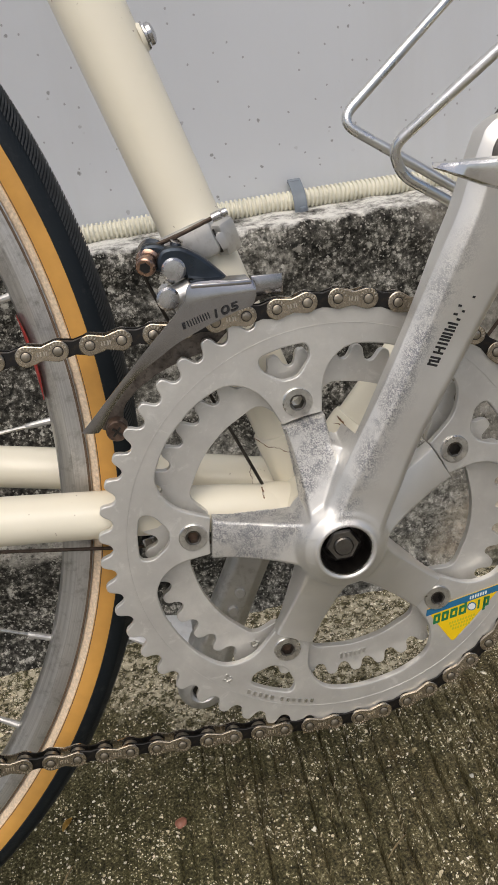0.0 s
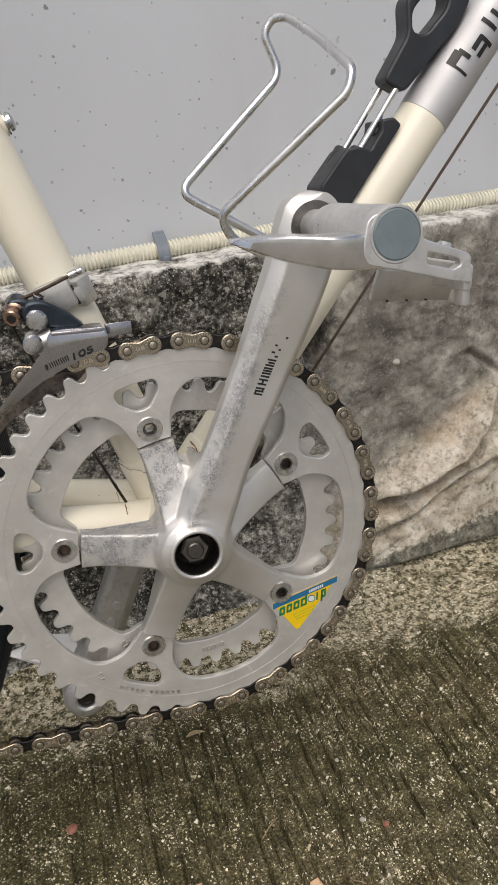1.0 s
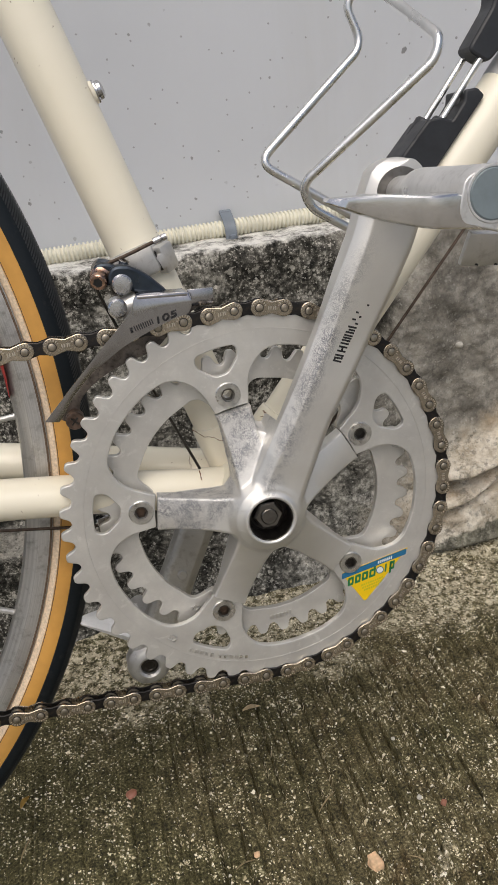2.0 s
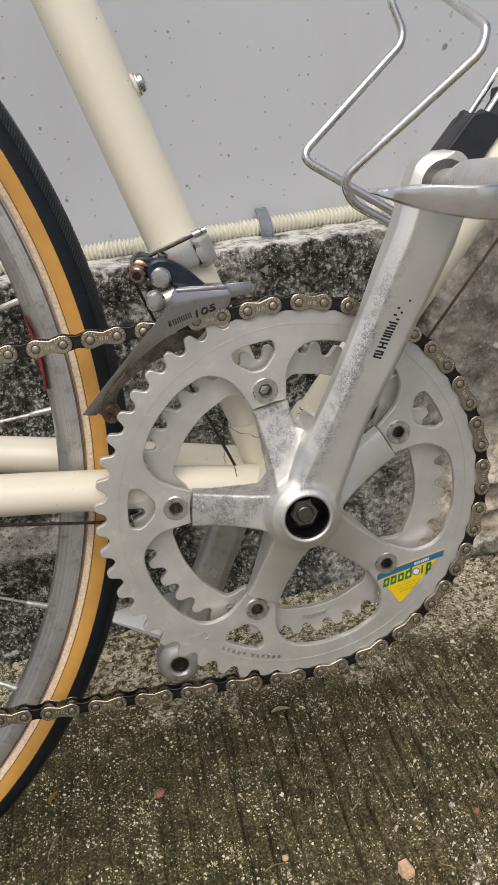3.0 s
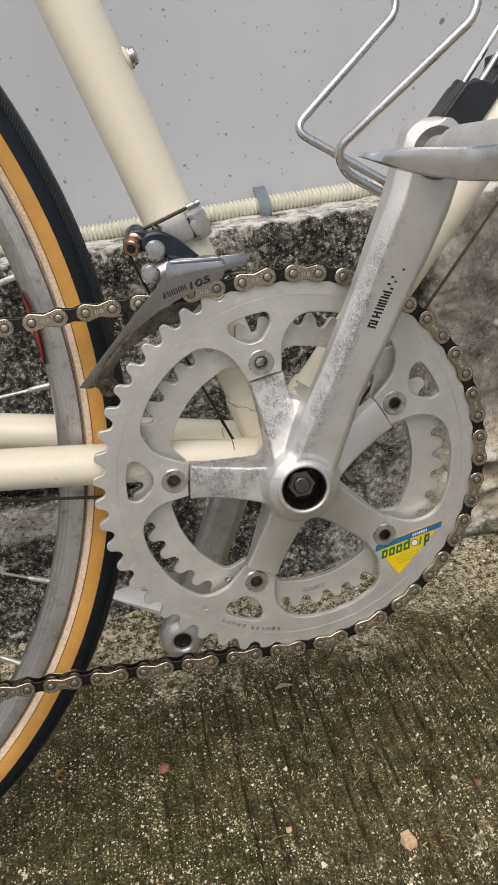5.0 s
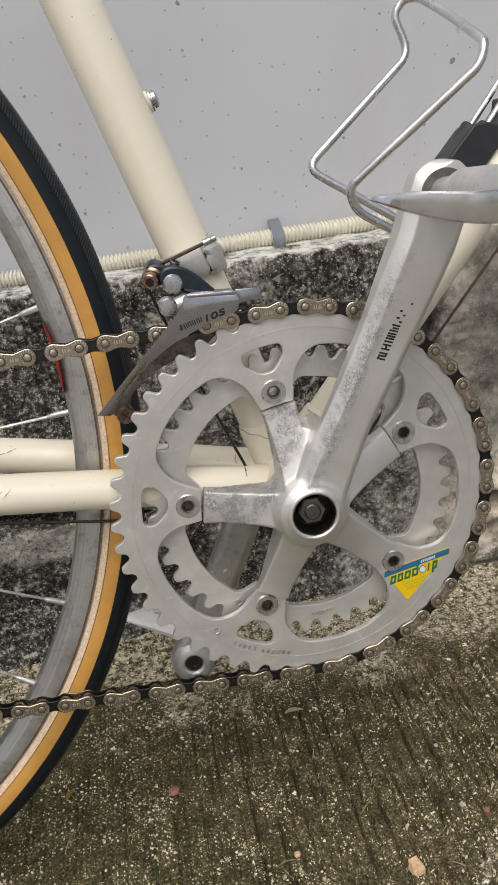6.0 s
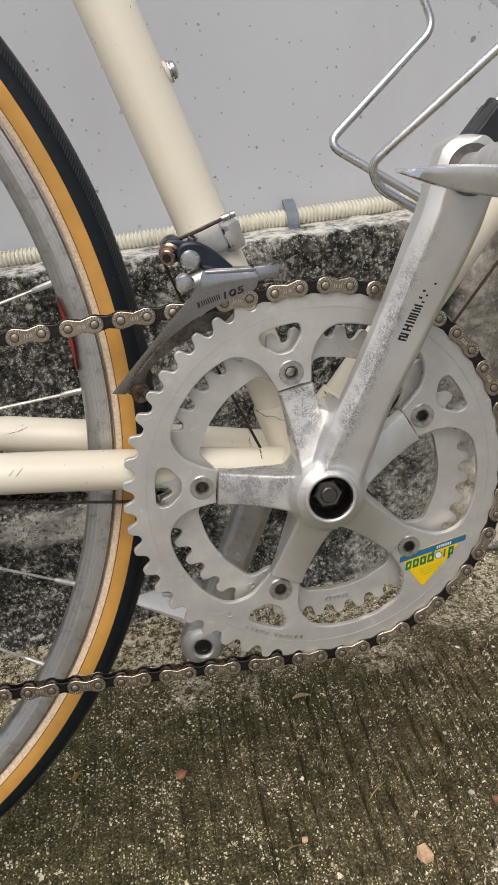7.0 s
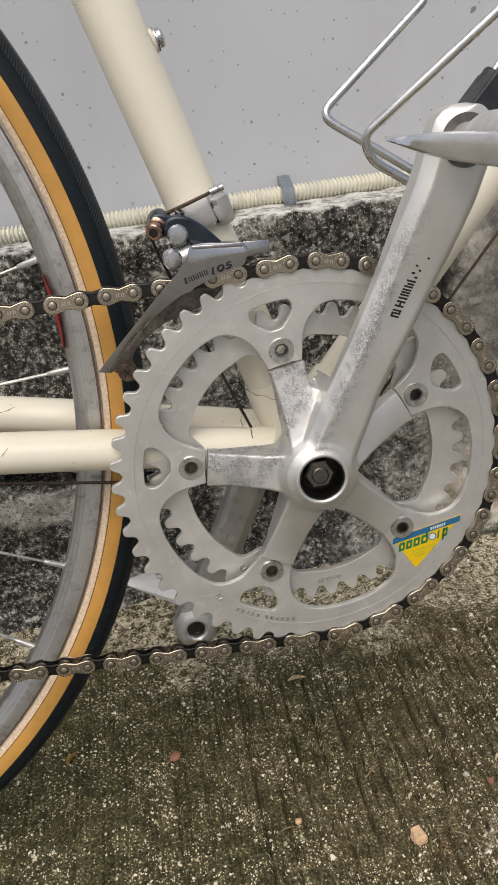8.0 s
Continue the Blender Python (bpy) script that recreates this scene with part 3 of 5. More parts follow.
def curb_out(x, z):
    """How far the kerb's face stands out of its plane."""
    if not -1.0 < x < 1.2:
        return 0.0
    d = 0.0050 * fine_noise((x * 9, 1, z * 9), 4) + 0.0026 * fine_noise((x * 45, 2, z * 45), 5)
    right = max(0.0, min(1.0, (x - 0.14) / 0.12))
    slump = max(0.0, min(1.0, (0.62 * x - 0.036 - z) / 0.04))
    d += right * 0.014 * slump * slump * (3 - 2 * slump)
    d -= crease(x, z, FOLD_HIGH, 0.0075, 0.033) * right + crease(x, z, FOLD_LOW, 0.0042, 0.016) * right
    d += crease(x, z, [(a - 0.004, b + 0.015) for a, b in FOLD_HIGH], 0.010, 0.016) * right
    d += crease(x, z, [(a - 0.003, b + 0.010) for a, b in FOLD_LOW], 0.006, 0.006) * right
    d -= crease(x, z, SPLIT, 0.0085, 0.030) + crease(x, z, CRACK, 0.0035, 0.010)
    d -= right * 0.014 * math.exp(-(((z - 0.007) / 0.005) ** 2))
    left = max(0.0, min(1.0, (-0.105 - x) / 0.05))
    shelf = 0.146 + 0.06 * max(-0.12, min(0.12, -0.205 - x)) + 0.003 * math.sin(x * 40) + 0.004 * noise.noise(Vector((x * 30, 0, 0)))
    ledge = max(0.0, min(1.0, (shelf + 0.005 - z) / 0.008))
    d += left * (0.016 * ledge - 0.004)
    brow = max(0.0, min(1.0, (z - shelf - 0.025) / 0.003)) * max(0.0, min(1.0, (0.26 - z) / 0.08))
    d += left * 0.020 * brow
    d -= left * 0.065 * max(0.0, min(1.0, (z - shelf - 0.003) / 0.003)) * max(0.0, min(1.0, (shelf + 0.027 - z) / 0.003))
    d += 0.012 * max(0.0, (0.05 - z) / 0.05) ** 2
    return d


def curb_place(x, v):
    """v runs up the face from 0 to 1 and over the top from 1 to 2."""
    if v <= 1:
        z = CURB_TOP * v - 0.02 * (1 - v)
        rim = max(0.0, (v - 0.965) / 0.035)
        return (x, CURB_FRONT - curb_out(x, z) + 0.004 * rim * rim, z + 0.0036 * v ** 4 - 0.0006 * rim + 0.0013 * fine_noise((x * 40, 5, 0), 4) * v)
    f = v - 1
    return (x, CURB_FRONT + 0.004 + 0.062 * f, CURB_TOP + 0.0030 + 0.001 * f + 0.0013 * fine_noise((x * 40, 5, f * 2), 4))


curb_me = sheet(graded(-0.36, 0.55, 0.0025, 8), [k / 200 for k in range(201)] + [1.08, 1.2, 1.4, 1.7, 2.0], curb_place)
curb = dress("kerb_wall", curb_me, CURB, angle=60)
tagged(curb, "rough blackened concrete plinth with pale patches at the wall foot", "plinth", "", "structure")

wall_me = sheet(graded(-0.4, 0.5, 0.02, 5), [0.30 + 0.02 * k for k in range(18)] + [0.8, 1.2, 1.8, 2.4],
                lambda x, z: (x, WALL_FACE + 0.0015 * fine_noise((x * 5, 7, z * 5), 3), z))
wall_bm = bmesh.new()
wall_bm.from_mesh(wall_me)
edge = [e for e in wall_bm.edges if e.is_boundary]
back = bmesh.ops.extrude_edge_only(wall_bm, edges=edge)
for v in back["geom"]:
    if isinstance(v, bmesh.types.BMVert):
        v.co.y = WALL_FACE + 0.15
wall = finish("wall_north", wall_bm, WALL, angle=60)
tagged(wall, "white painted wall with dark specks and faint drip stains", "wall", "", "structure")


drop = bmesh.new()
bmesh.ops.create_icosphere(drop, subdivisions=2, radius=0.0034)
for v in drop.verts:
    v.co = Vector((v.co.x * 1.2, v.co.y * 0.7, v.co.z * 0.9)) * (1 + 0.25 * noise.noise(v.co * 400))
blob = part("mortar_blob", drop, STONE_PALE, curb, "small pale mortar blob", 60)
blob.location = (0.253, CURB_FRONT - curb_out(0.253, 0.2286) - 0.0008, 0.2286)


# ---- the bicycle ----
BB_Z, MID = 0.27, 0.045
TH = 62.75
bike = thing("bicycle", "cream road bicycle with alloy crankset leaning towards the white wall", "bicycle", LEAN)


def up(deg, s, n=0.0, y=MID):
    """A place in the frame's plane: s along a line from the bottom bracket at that angle, n across it."""
    c, q = math.cos(radians(deg)), math.sin(radians(deg))
    return Vector((s * c - n * q, y, BB_Z + s * q + n * c))


ST, DT = 106.1, 48.0


def frame_tubes():
    seat = part("seat_tube", tube([up(ST, 0.012), up(ST, 0.05), up(ST, 0.3), up(ST, 0.52)], 0.0142, 40), CREAM, bike)
    part("seat_tube_lug", tube([up(ST, 0.0), up(ST, 0.038), up(ST, 0.0405), up(ST, 0.041)], [0.0160, 0.0160, 0.0155, 0.0146], 40), CREAM, seat)
    down = part("down_tube", tube([up(DT, 0.012), up(DT, 0.12), up(DT, 0.5)], 0.0143, 40), CREAM, bike)
    part("down_tube_lug", tube([up(DT, 0.0), up(DT, 0.040), up(DT, 0.0425), up(DT, 0.043)], [0.0160, 0.0160, 0.0155, 0.0146], 40), CREAM, down)
    part("silver_panel", tube([up(DT, 0.2585), up(DT, 0.2587), up(DT, 0.5)], [0.01435, 0.0146, 0.0146], 40), SILVERPAINT, down, "silver painted panel")
    part("bottom_bracket_shell", lathe([(0.0, 0.011), (0.019, 0.011), (0.0205, 0.0125), (0.0205, 0.0775), (0.019, 0.079), (0.0, 0.079)], 0, BB_Z, 40), CREAM, bike)
    part("bearing_cup", lathe([(0.0, 0.005), (0.016, 0.005), (0.0185, 0.006), (0.0185, 0.0105), (0.0, 0.0105)], 0, BB_Z, 32), STEEL, bike, "steel bearing cup")
    for side in (-1, 1):
        path = [(-0.005, MID + side * 0.017, 0.2705), (-0.06, MID + side * 0.022, 0.2830), (-0.17, MID + side * 0.036, 0.3042), (-0.30, MID + side * 0.052, 0.3255), (-0.42, MID + side * 0.060, 0.342)]
        stay = part("chain_stay", tube(smooth_path(path, 6), [0.0127] * 7 + [0.0124] * 6 + [0.0108] * 6 + [0.009] * 6, 28, 0.86), CREAM, bike)
        socket = [Vector((-0.002, MID + side * 0.017, 0.2702)), Vector((-0.028, MID + side * 0.0176, 0.2746)), Vector((-0.030, MID + side * 0.0177, 0.275)), Vector((-0.0302, MID + side * 0.0177, 0.2751))]
        part("stay_lug", tube(socket, [0.0140, 0.0140, 0.0136, 0.0129], 28, 0.9), CREAM, stay)
    boss = up(ST, 0.220, -0.0143)
    out = (up(ST, 0, -1) - up(ST, 0, 0)).normalized()
    part("boss_collar", tube([boss - out * 0.001, boss + out * 0.0008, boss + out * 0.0010], [0.0062, 0.0054, 0.004], 20), CREAM, bike)
    screw = part("boss_screw", tube([boss + out * 0.001, boss + out * 0.0022, boss + out * 0.0024, boss + out * 0.0040, boss + out * 0.0050, boss + out * 0.0054], [0.0030, 0.0030, 0.0046, 0.0045, 0.0034, 0.0018], 20), STEEL, bike, "chrome bottle cage screw")
    part("screw_washer", tube([boss + out * 0.0010, boss + out * 0.0017], 0.0056, 20), STEEL, screw)
    # lettering blocks on the down tube, in plain shapes
    letters = [(0.2845, 0.0035, 0.0016, 0.0125), (0.2880, 0.0075, 0.0085, 0.0045), (0.2925, 0.0045, 0.0026, 0.0070), (0.3010, 0.0020, 0.0085, 0.0028),
               (0.3045, -0.0015, 0.0024, 0.0085), (0.2995, -0.0025, 0.0075, 0.0025), (0.3120, 0.0020, 0.0024, 0.0095), (0.3180, 0.0005, 0.0024, 0.0095)]
    for s, n, ls, ln in letters:
        bm = bmesh.new()
        grid = []
        for i in range(3):
            row = []
            for j in range(7):
                h = n + ln * (j / 6 - 0.5)
                a = math.asin(max(-1, min(1, h / 0.0148)))
                p = up(DT, s + ls * (i / 2 - 0.5), 0.0148 * math.sin(a), MID - 0.0148 * math.cos(a))
                row.append(bm.verts.new(p))
            grid.append(row)
        for a, b in zip(grid, grid[1:]):
            for j in range(6):
                bm.faces.new((a[j], a[j + 1], b[j + 1], b[j]))
        part("lettering_block", bm, INK, down, "black lettering block")


frame_tubes()


def rust_lines():
    """Thin rusty cracks along the edges of the brazed lugs."""
    cracks = ((ST, 0.0161, MID, 1.0, 0.0416, 0.0320, 0.0157, 0.0020, 1.0), (DT, 0.0161, MID, 1.0, 0.0400, 0.0360, 0.0155, 0.0080, 1.5), (DT, 0.0161, MID, 1.0, 0.0365, 0.0385, 0.0150, 0.0090, 1.2),
              (170.5, 0.0141, MID - 0.0177, 0.91, 0.0312, 0.0285, -0.0131, 0.0000, 1.5), (170.5, 0.0141, MID - 0.0177, 0.91, 0.0290, 0.0245, -0.0040, 0.0010, 1.2), (168.5, 0.0141, MID + 0.0177, 0.91, 0.0325, 0.0310, -0.0130, 0.0020, 0.8))
    for seed, (deg, radius, y0, squash, s0, s1, n0, n1, wide) in enumerate(cracks):
        rng = random.Random(seed + 106)
        line = []
        for k in range(7):
            f = k / 6
            n = n0 + (n1 - n0) * f
            line.append(up(deg, s0 + (s1 - s0) * f + rng.uniform(-0.0007, 0.0007), n, y0 - squash * math.sqrt(radius ** 2 - n * n)))
        fine = smooth_path(line, 5)
        fine = [p + Vector((rng.uniform(-1, 1), 0, rng.uniform(-1, 1))) * 0.00025 for p in fine]
        part("rust_crack", tube(fine, [wide * (0.00009 + 0.00024 * rng.random() ** 2) for _ in fine], 5), DARKRUST, bike, "rusty crack at a lug edge")


rust_lines()


def scuffs():
    """Short scratches through the paint of the chain stays."""
    for x, z, ln, turn, y0, radius in ((-0.158, 0.3060, 0.0055, 42, 0.0094, 0.0126), (-0.154, 0.3058, 0.0060, 40, 0.0096, 0.0126), (-0.165, 0.3080, 0.0105, 3, 0.0795, 0.0126), (-0.160, 0.3090, 0.0060, 12, 0.0792, 0.0126)):
        line = []
        for k in range(6):
            u = ln * (k / 5 - 0.5)
            px, pz = x + u * math.cos(radians(turn)), z + u * math.sin(radians(turn))
            axis = 0.2712 - 0.194 * px
            dz = max(-0.010, min(0.010, pz - axis))
            line.append((px, y0 - 0.9 * math.sqrt(radius ** 2 - dz * dz), axis + dz))
        part("scratch", tube(line, [0.00005, 0.00014, 0.0002, 0.00012, 0.00016, 0.00005], 6), SCUFF, bike, "brown scratch in the cream paint")


scuffs()

# chainrings -------------------------------------------------------------
TEETH, STEP = 52, 360 / 52
PIN_PHASE = 49.0
BOLTS = [TH + 36 + 72 * k for k in range(5)]


def oval(deg, mean=0.1052, swing=0.0012):
    return mean + swing * math.cos(2 * radians(deg - 65))


def tooth_outline(count, radius, seat_phase, tip=0.0023, root=0.0037):
    step = 360 / count
    half = [(0.5, -root), (0.42, -root * 0.96), (0.345, -root * 0.80), (0.285, -root * 0.52), (0.245, -root * 0.18), (0.215, tip * 0.15), (0.165, tip * 0.62), (0.105, tip * 0.94), (0.04, tip)]
    shape = [(-f, d) for f, d in half] + [(f, d) for f, d in half[:0:-1]]
    out = []
    for k in range(count):
        mid = seat_phase + step * (k + 0.5)
        out += [polar(radius(mid + f * step) + d, mid + f * step, 0, BB_Z) for f, d in shape]
    return out


def ring_holes(inner, edge_half, bay, mid_r, cap_half):
    """One inner outline with five tabs that reach in to the bolts."""
    out = []
    for k in range(5):
        b = BOLTS[k]
        pts = [polar(inner, b - edge_half, 0, BB_Z), polar(inner, b, 0, BB_Z), polar(inner, b + edge_half, 0, BB_Z), polar(bay * 0.87, b + edge_half + 1.6, 0, BB_Z)]
        pts += [polar(bay, b + cap_half, 0, BB_Z), polar(mid_r, b + 28, 0, BB_Z), polar(mid_r, b + 36, 0, BB_Z), polar(mid_r, b + 44, 0, BB_Z), polar(bay, b + 72 - cap_half, 0, BB_Z), polar(bay * 0.87, b + 72 - edge_half - 1.6, 0, BB_Z)]
        out += pts
    return rounded(out, [0.0008, 0.02, 0.0008, 0.012, 0.009, 0.02, 0.02, 0.02, 0.009, 0.012] * 5, 5)


def window_hole(b):
    pts = [polar(0.0757, b - 2.6, 0, BB_Z), polar(0.0757, b + 2.6, 0, BB_Z), polar(0.0835, b + 7.6, 0, BB_Z), polar(0.0893, b + 7.0, 0, BB_Z), polar(0.0897, b, 0, BB_Z), polar(0.0893, b - 7.0, 0, BB_Z), polar(0.0835, b - 7.6, 0, BB_Z)]
    return rounded(pts, [0.0025, 0.0025, 0.003, 0.003, 0.01, 0.003, 0.003], 4)


def bolt_hole(b):
    x, z = polar(0.065, b, 0, BB_Z)
    return [polar(0.0034, a, x, z) for a in range(0, 360, 24)]


def chainrings():
    big = flat_plate("large_chainring", [tooth_outline(52, oval, PIN_PHASE), ring_holes(0.0578, 9.0, 0.0868, 0.0885, 17.5)] + [window_hole(b) for b in BOLTS] + [bolt_hole(b) for b in BOLTS],
                     0.0002, 0.0036, RING, bike, "grey alloy outer chainring with worn teeth", 0.0006)
    bm = bmesh.new()
    circle = [Vector((*polar(oval(a, 0.0952, 0.001), a, 0, BB_Z), 0)) for a in range(0, 360, 4)]
    ring = [(p.x, 0.00005, p.y) for p in circle]
    add_tube(bm, ring + [ring[0]], 0.00014, 6, False)
    part("turned_line", bm, RING, big)
    small = flat_plate("small_chainring", [tooth_outline(42, lambda a: 0.0838 - 0.0012 * math.cos(2 * radians(a - 75)), 3.0, 0.0021, 0.0043), ring_holes(0.0578, 7.0, 0.0686, 0.0690, 13)] + [bolt_hole(b) for b in BOLTS],
                       0.0086, 0.0124, RING, bike, "grey alloy inner chainring", 0.0004)
    for body, deg, r, text_y, chars in ((big, 228.4, 0.0925, 0.0, "52"), (small, 232, 0.0742, 0.0082, "42")):
        me = text_mesh(chars, 0.0052, 0.0002, "CENTER")
        x, z = polar(r, deg, 0, BB_Z)
        me.transform(pose(x, text_y, z, 90, 0, 0) @ pose(0, 0, 0, 0, 0, deg + 90 - 180 + 180))
        dress("stamped_number", me, WIRE, body, "stamped number", flat=True)
    for k in range(11):
        a = 236.5 + k * 1.9 + (1.2 if k > 4 else 0)
        x, z = polar(0.0933, a, 0, BB_Z)
        part("stamped_mark", box(pose(x, 0.0001, z, 0, -(a + 90), 0), 0.0016, 0.0003, 0.0022, 0.0), WIRE, big)
    for k in range(6):
        a = 268 + k * 1.8
        x, z = polar(0.0745, a, 0, BB_Z)
        part("stamped_mark", box(pose(x, 0.0083, z, 0, -(a + 90), 0), 0.0012, 0.0003, 0.0028, 0.0), WIRE, small)
    for b in BOLTS:
        x, z = polar(0.065, b, 0, BB_Z)
        bolt = part("chainring_bolt", lathe([(0.0032, 0.0035), (0.0032, -0.0002), (0.0036, -0.0009), (0.0061, -0.0009), (0.0065, -0.0005), (0.0065, 0.0012)], x, z, 32), BOLT, bike, "steel chainring bolt with hex socket")
        bm = bmesh.new()
        add_lathe(bm, [(0.0037, -0.0009), (0.0030, -0.0007), (0.0028, 0.0001), (0.0028, 0.0036)], x, z, 6)
        part("hex_socket", bm, NUT, bolt)
        # floor coloured dark to stand for the hole's shade; two are rusty
        part("socket_floor", lathe([(0.0, 0.0026), (0.0030, 0.0026), (0.0030, 0.0036)], x, z, 6), RUST if b in BOLTS[1:3] else DARKSTEEL, bolt) if b != BOLTS[0] else None
        part("bolt_sleeve", lathe([(0.0032, 0.0036), (0.0052, 0.0036), (0.0052, 0.0125), (0.0032, 0.0125)], x, z, 20, True), STEEL, bolt)


chainrings()


def sticker():
    base_pts = [(0.0398, 0.2180), (0.0808, 0.2250), (0.0520, 0.1966)]
    body = flat_plate("sticker", [rounded([base_pts[0], base_pts[1], base_pts[2]], [0.001, 0.0006, 0.0022], 3)], -0.00012, 0.0001, YELLOW, bike, "yellow triangular sticker with blue band", 0.00002)
    a, b, c = (Vector(p) for p in base_pts)
    down = (c - (a + (b - a) * 0.4)).normalized()

    def strip(name, u0, u1, v0, v1, mat, depth):
        """A patch from u0 to u1 along the long edge, v0 to v1 metres into the sticker."""
        pts = [a + (b - a) * u0 + down * v0, a + (b - a) * u1 + down * v0, a + (b - a) * u1 + down * v1, a + (b - a) * u0 + down * v1]
        flat_plate(name, [rounded([(p.x, p.y) for p in pts], 0.0003, 2)], -depth, -depth + 0.00012, mat, body, "", 0.00001)

    strip("blue_band", 0.01, 0.975, 0.0002, 0.0038, BLUE, 0.00022)
    for k in range(7):
        strip("band_mark", 0.74 - k * 0.032, 0.76 - k * 0.032, 0.0012, 0.0030, WHITEINK, 0.00030)
    word = [(0.735, 0.765, 0.0046, 0.0120), (0.665, 0.690, 0.0050, 0.0100), (0.735, 0.81, 0.0048, 0.0100), (0.43, 0.525, 0.0048, 0.0100), (0.49, 0.525, 0.0038, 0.0050),
            (0.32, 0.41, 0.0048, 0.0100), (0.215, 0.30, 0.0048, 0.0100), (0.11, 0.195, 0.0048, 0.0100)]
    for u0, u1, v0, v1 in word:
        strip("word_block", u0, u1, v0, v1, GREEN, 0.00024)
        if u1 - u0 > 0.05:
            strip("word_gap", u0 + 0.030, u1 - 0.030, v0 + 0.0015, v1 - 0.0015, YELLOW, 0.00030)
    x, z = (a + (b - a) * 0.590 + down * 0.0074)
    part("white_dot", lathe([(0.0, -0.00026), (0.0018, -0.00026), (0.0018, 0.0)], x, z, 20), WHITEINK, body)
    part("dot_ring", lathe([(0.0018, -0.00028), (0.0023, -0.00028), (0.0023, 0.0)], x, z, 24), BLUE, body)
    for v, u0, u1 in ((0.0122, 0.32, 0.66), (0.0141, 0.34, 0.62), (0.0160, 0.37, 0.58)):
        k = 0
        while u0 + 0.034 * k < u1:
            strip("small_print", u0 + 0.034 * k, u0 + 0.034 * k + 0.022, v, v + 0.0013, OLIVE, 0.00024)
            k += 1


sticker()


# crank ------------------------------------------------------------------
def lerp(table, s):
    for (a, va), (b, vb) in zip(table, table[1:]):
        if s <= b:
            f = max(0.0, (s - a) / (b - a))
            f = f * f * (3 - 2 * f)
            return va + (vb - va) * f
    return table[-1][1]


def add_arm(bm, deg, length, width, front, back, eye, flip=1, base_y=0.0, step=0.004, start=0.0, swell=((0.0, 0.0), (1.0, 0.0))):
    """A crank arm with bevelled flanks. width, front, back: tables along it; eye: the radius of its round end; swell: how much wider its lower flank is."""
    c, q = math.cos(radians(deg)), math.sin(radians(deg))
    stations = [start + k * step for k in range(int((length - start) / step) + 1)] + [length + eye * math.sin(radians(a)) for a in (0, 15, 30, 45, 58, 70, 80, 87)]
    sections = []
    for s in stations:
        w = lerp(width, s)
        if s > length:
            w = eye * math.sqrt(max(0.0, 1 - ((s - length) / eye) ** 2)) + 0.0004
        yf, yb = base_y + flip * lerp(front, s), base_y + flip * lerp(back, s)
        ch = min(0.0042, w * 0.42)
        side_flare = 0.0004 * max(0.0, min(1.0, (length - 0.012 - s) / 0.02)) * max(0.0, min(1.0, (s - 0.045) / 0.03)) if flip * base_y == 0 else 0.0
        prof = [(-w, yb), (-w, yf + flip * 0.0040), (-w + 0.0005, yf + flip * 0.0026), (-w + ch * 0.55, yf + flip * 0.0006), (-w + ch * 0.9, yf), (-w + ch * 0.9 + 0.0009, yf), (w - ch * 1.55 - 0.0009, yf), (w - ch * 1.55, yf),
                (w - ch * 1.35, yf + flip * 0.0003), (w - 0.0008, yf + flip * 0.0040), (w - 0.0002, yf + flip * 0.0046), (w + side_flare, yf + flip * 0.0068), (w + side_flare, yb)]
        more = lerp(swell, s)
        prof = [(v - more if v < 0 else v - 0.2 * more, y) for v, y in prof]
        sections.append([(s * c - v * q, y, BB_Z + s * q + v * c) for v, y in prof])
    return add_sections(bm, sections)


def spider_half(s):
    return 0.0088 + 0.0050 * np.exp(-(s - 0.010) / 0.0085) + 0.0006 * np.clip((s - 0.045) / 0.0125, 0, 1) ** 2


def spider_top(s):
    return 0.0042 + 0.0125 * np.clip((0.0575 - s) / 0.0475, 0, 1) ** 1.5


def add_spider_arm(bm, deg):
    c, q = math.cos(radians(deg)), math.sin(radians(deg))
    sections = []
    for k in range(14):
        s = 0.0300 + 0.0274 * k / 13
        w, y = float(spider_half(s)), -float(spider_top(s))
        prof = [(-w, 0.0036), (-w, y + 0.0016), (-w + 0.0003, y + 0.0008), (-w + 0.0009, y + 0.0002), (-w + 0.0016, y), (w - 0.0016, y), (w - 0.0009, y + 0.0002), (w - 0.0003, y + 0.0008), (w, y + 0.0016), (w, 0.0036)]
        bend = 0.0009
        sections.append([((s - (bend if k == 13 else 0)) * c - v * q, yy, BB_Z + (s - (bend if k == 13 else 0)) * q + v * c) for v, yy in prof])
    # the end follows the rings' round seat
    return add_sections(bm, sections)


ARM_WIDTH = [(0.0, 0.0146), (0.075, 0.0120), (0.09, 0.0120), (0.14, 0.0133), (0.17, 0.0152)]
ARM_FRONT = [(0.0, -0.0192), (0.022, -0.0194), (0.036, -0.0202), (0.09, -0.0228), (0.15, -0.0290), (0.17, -0.0300)]


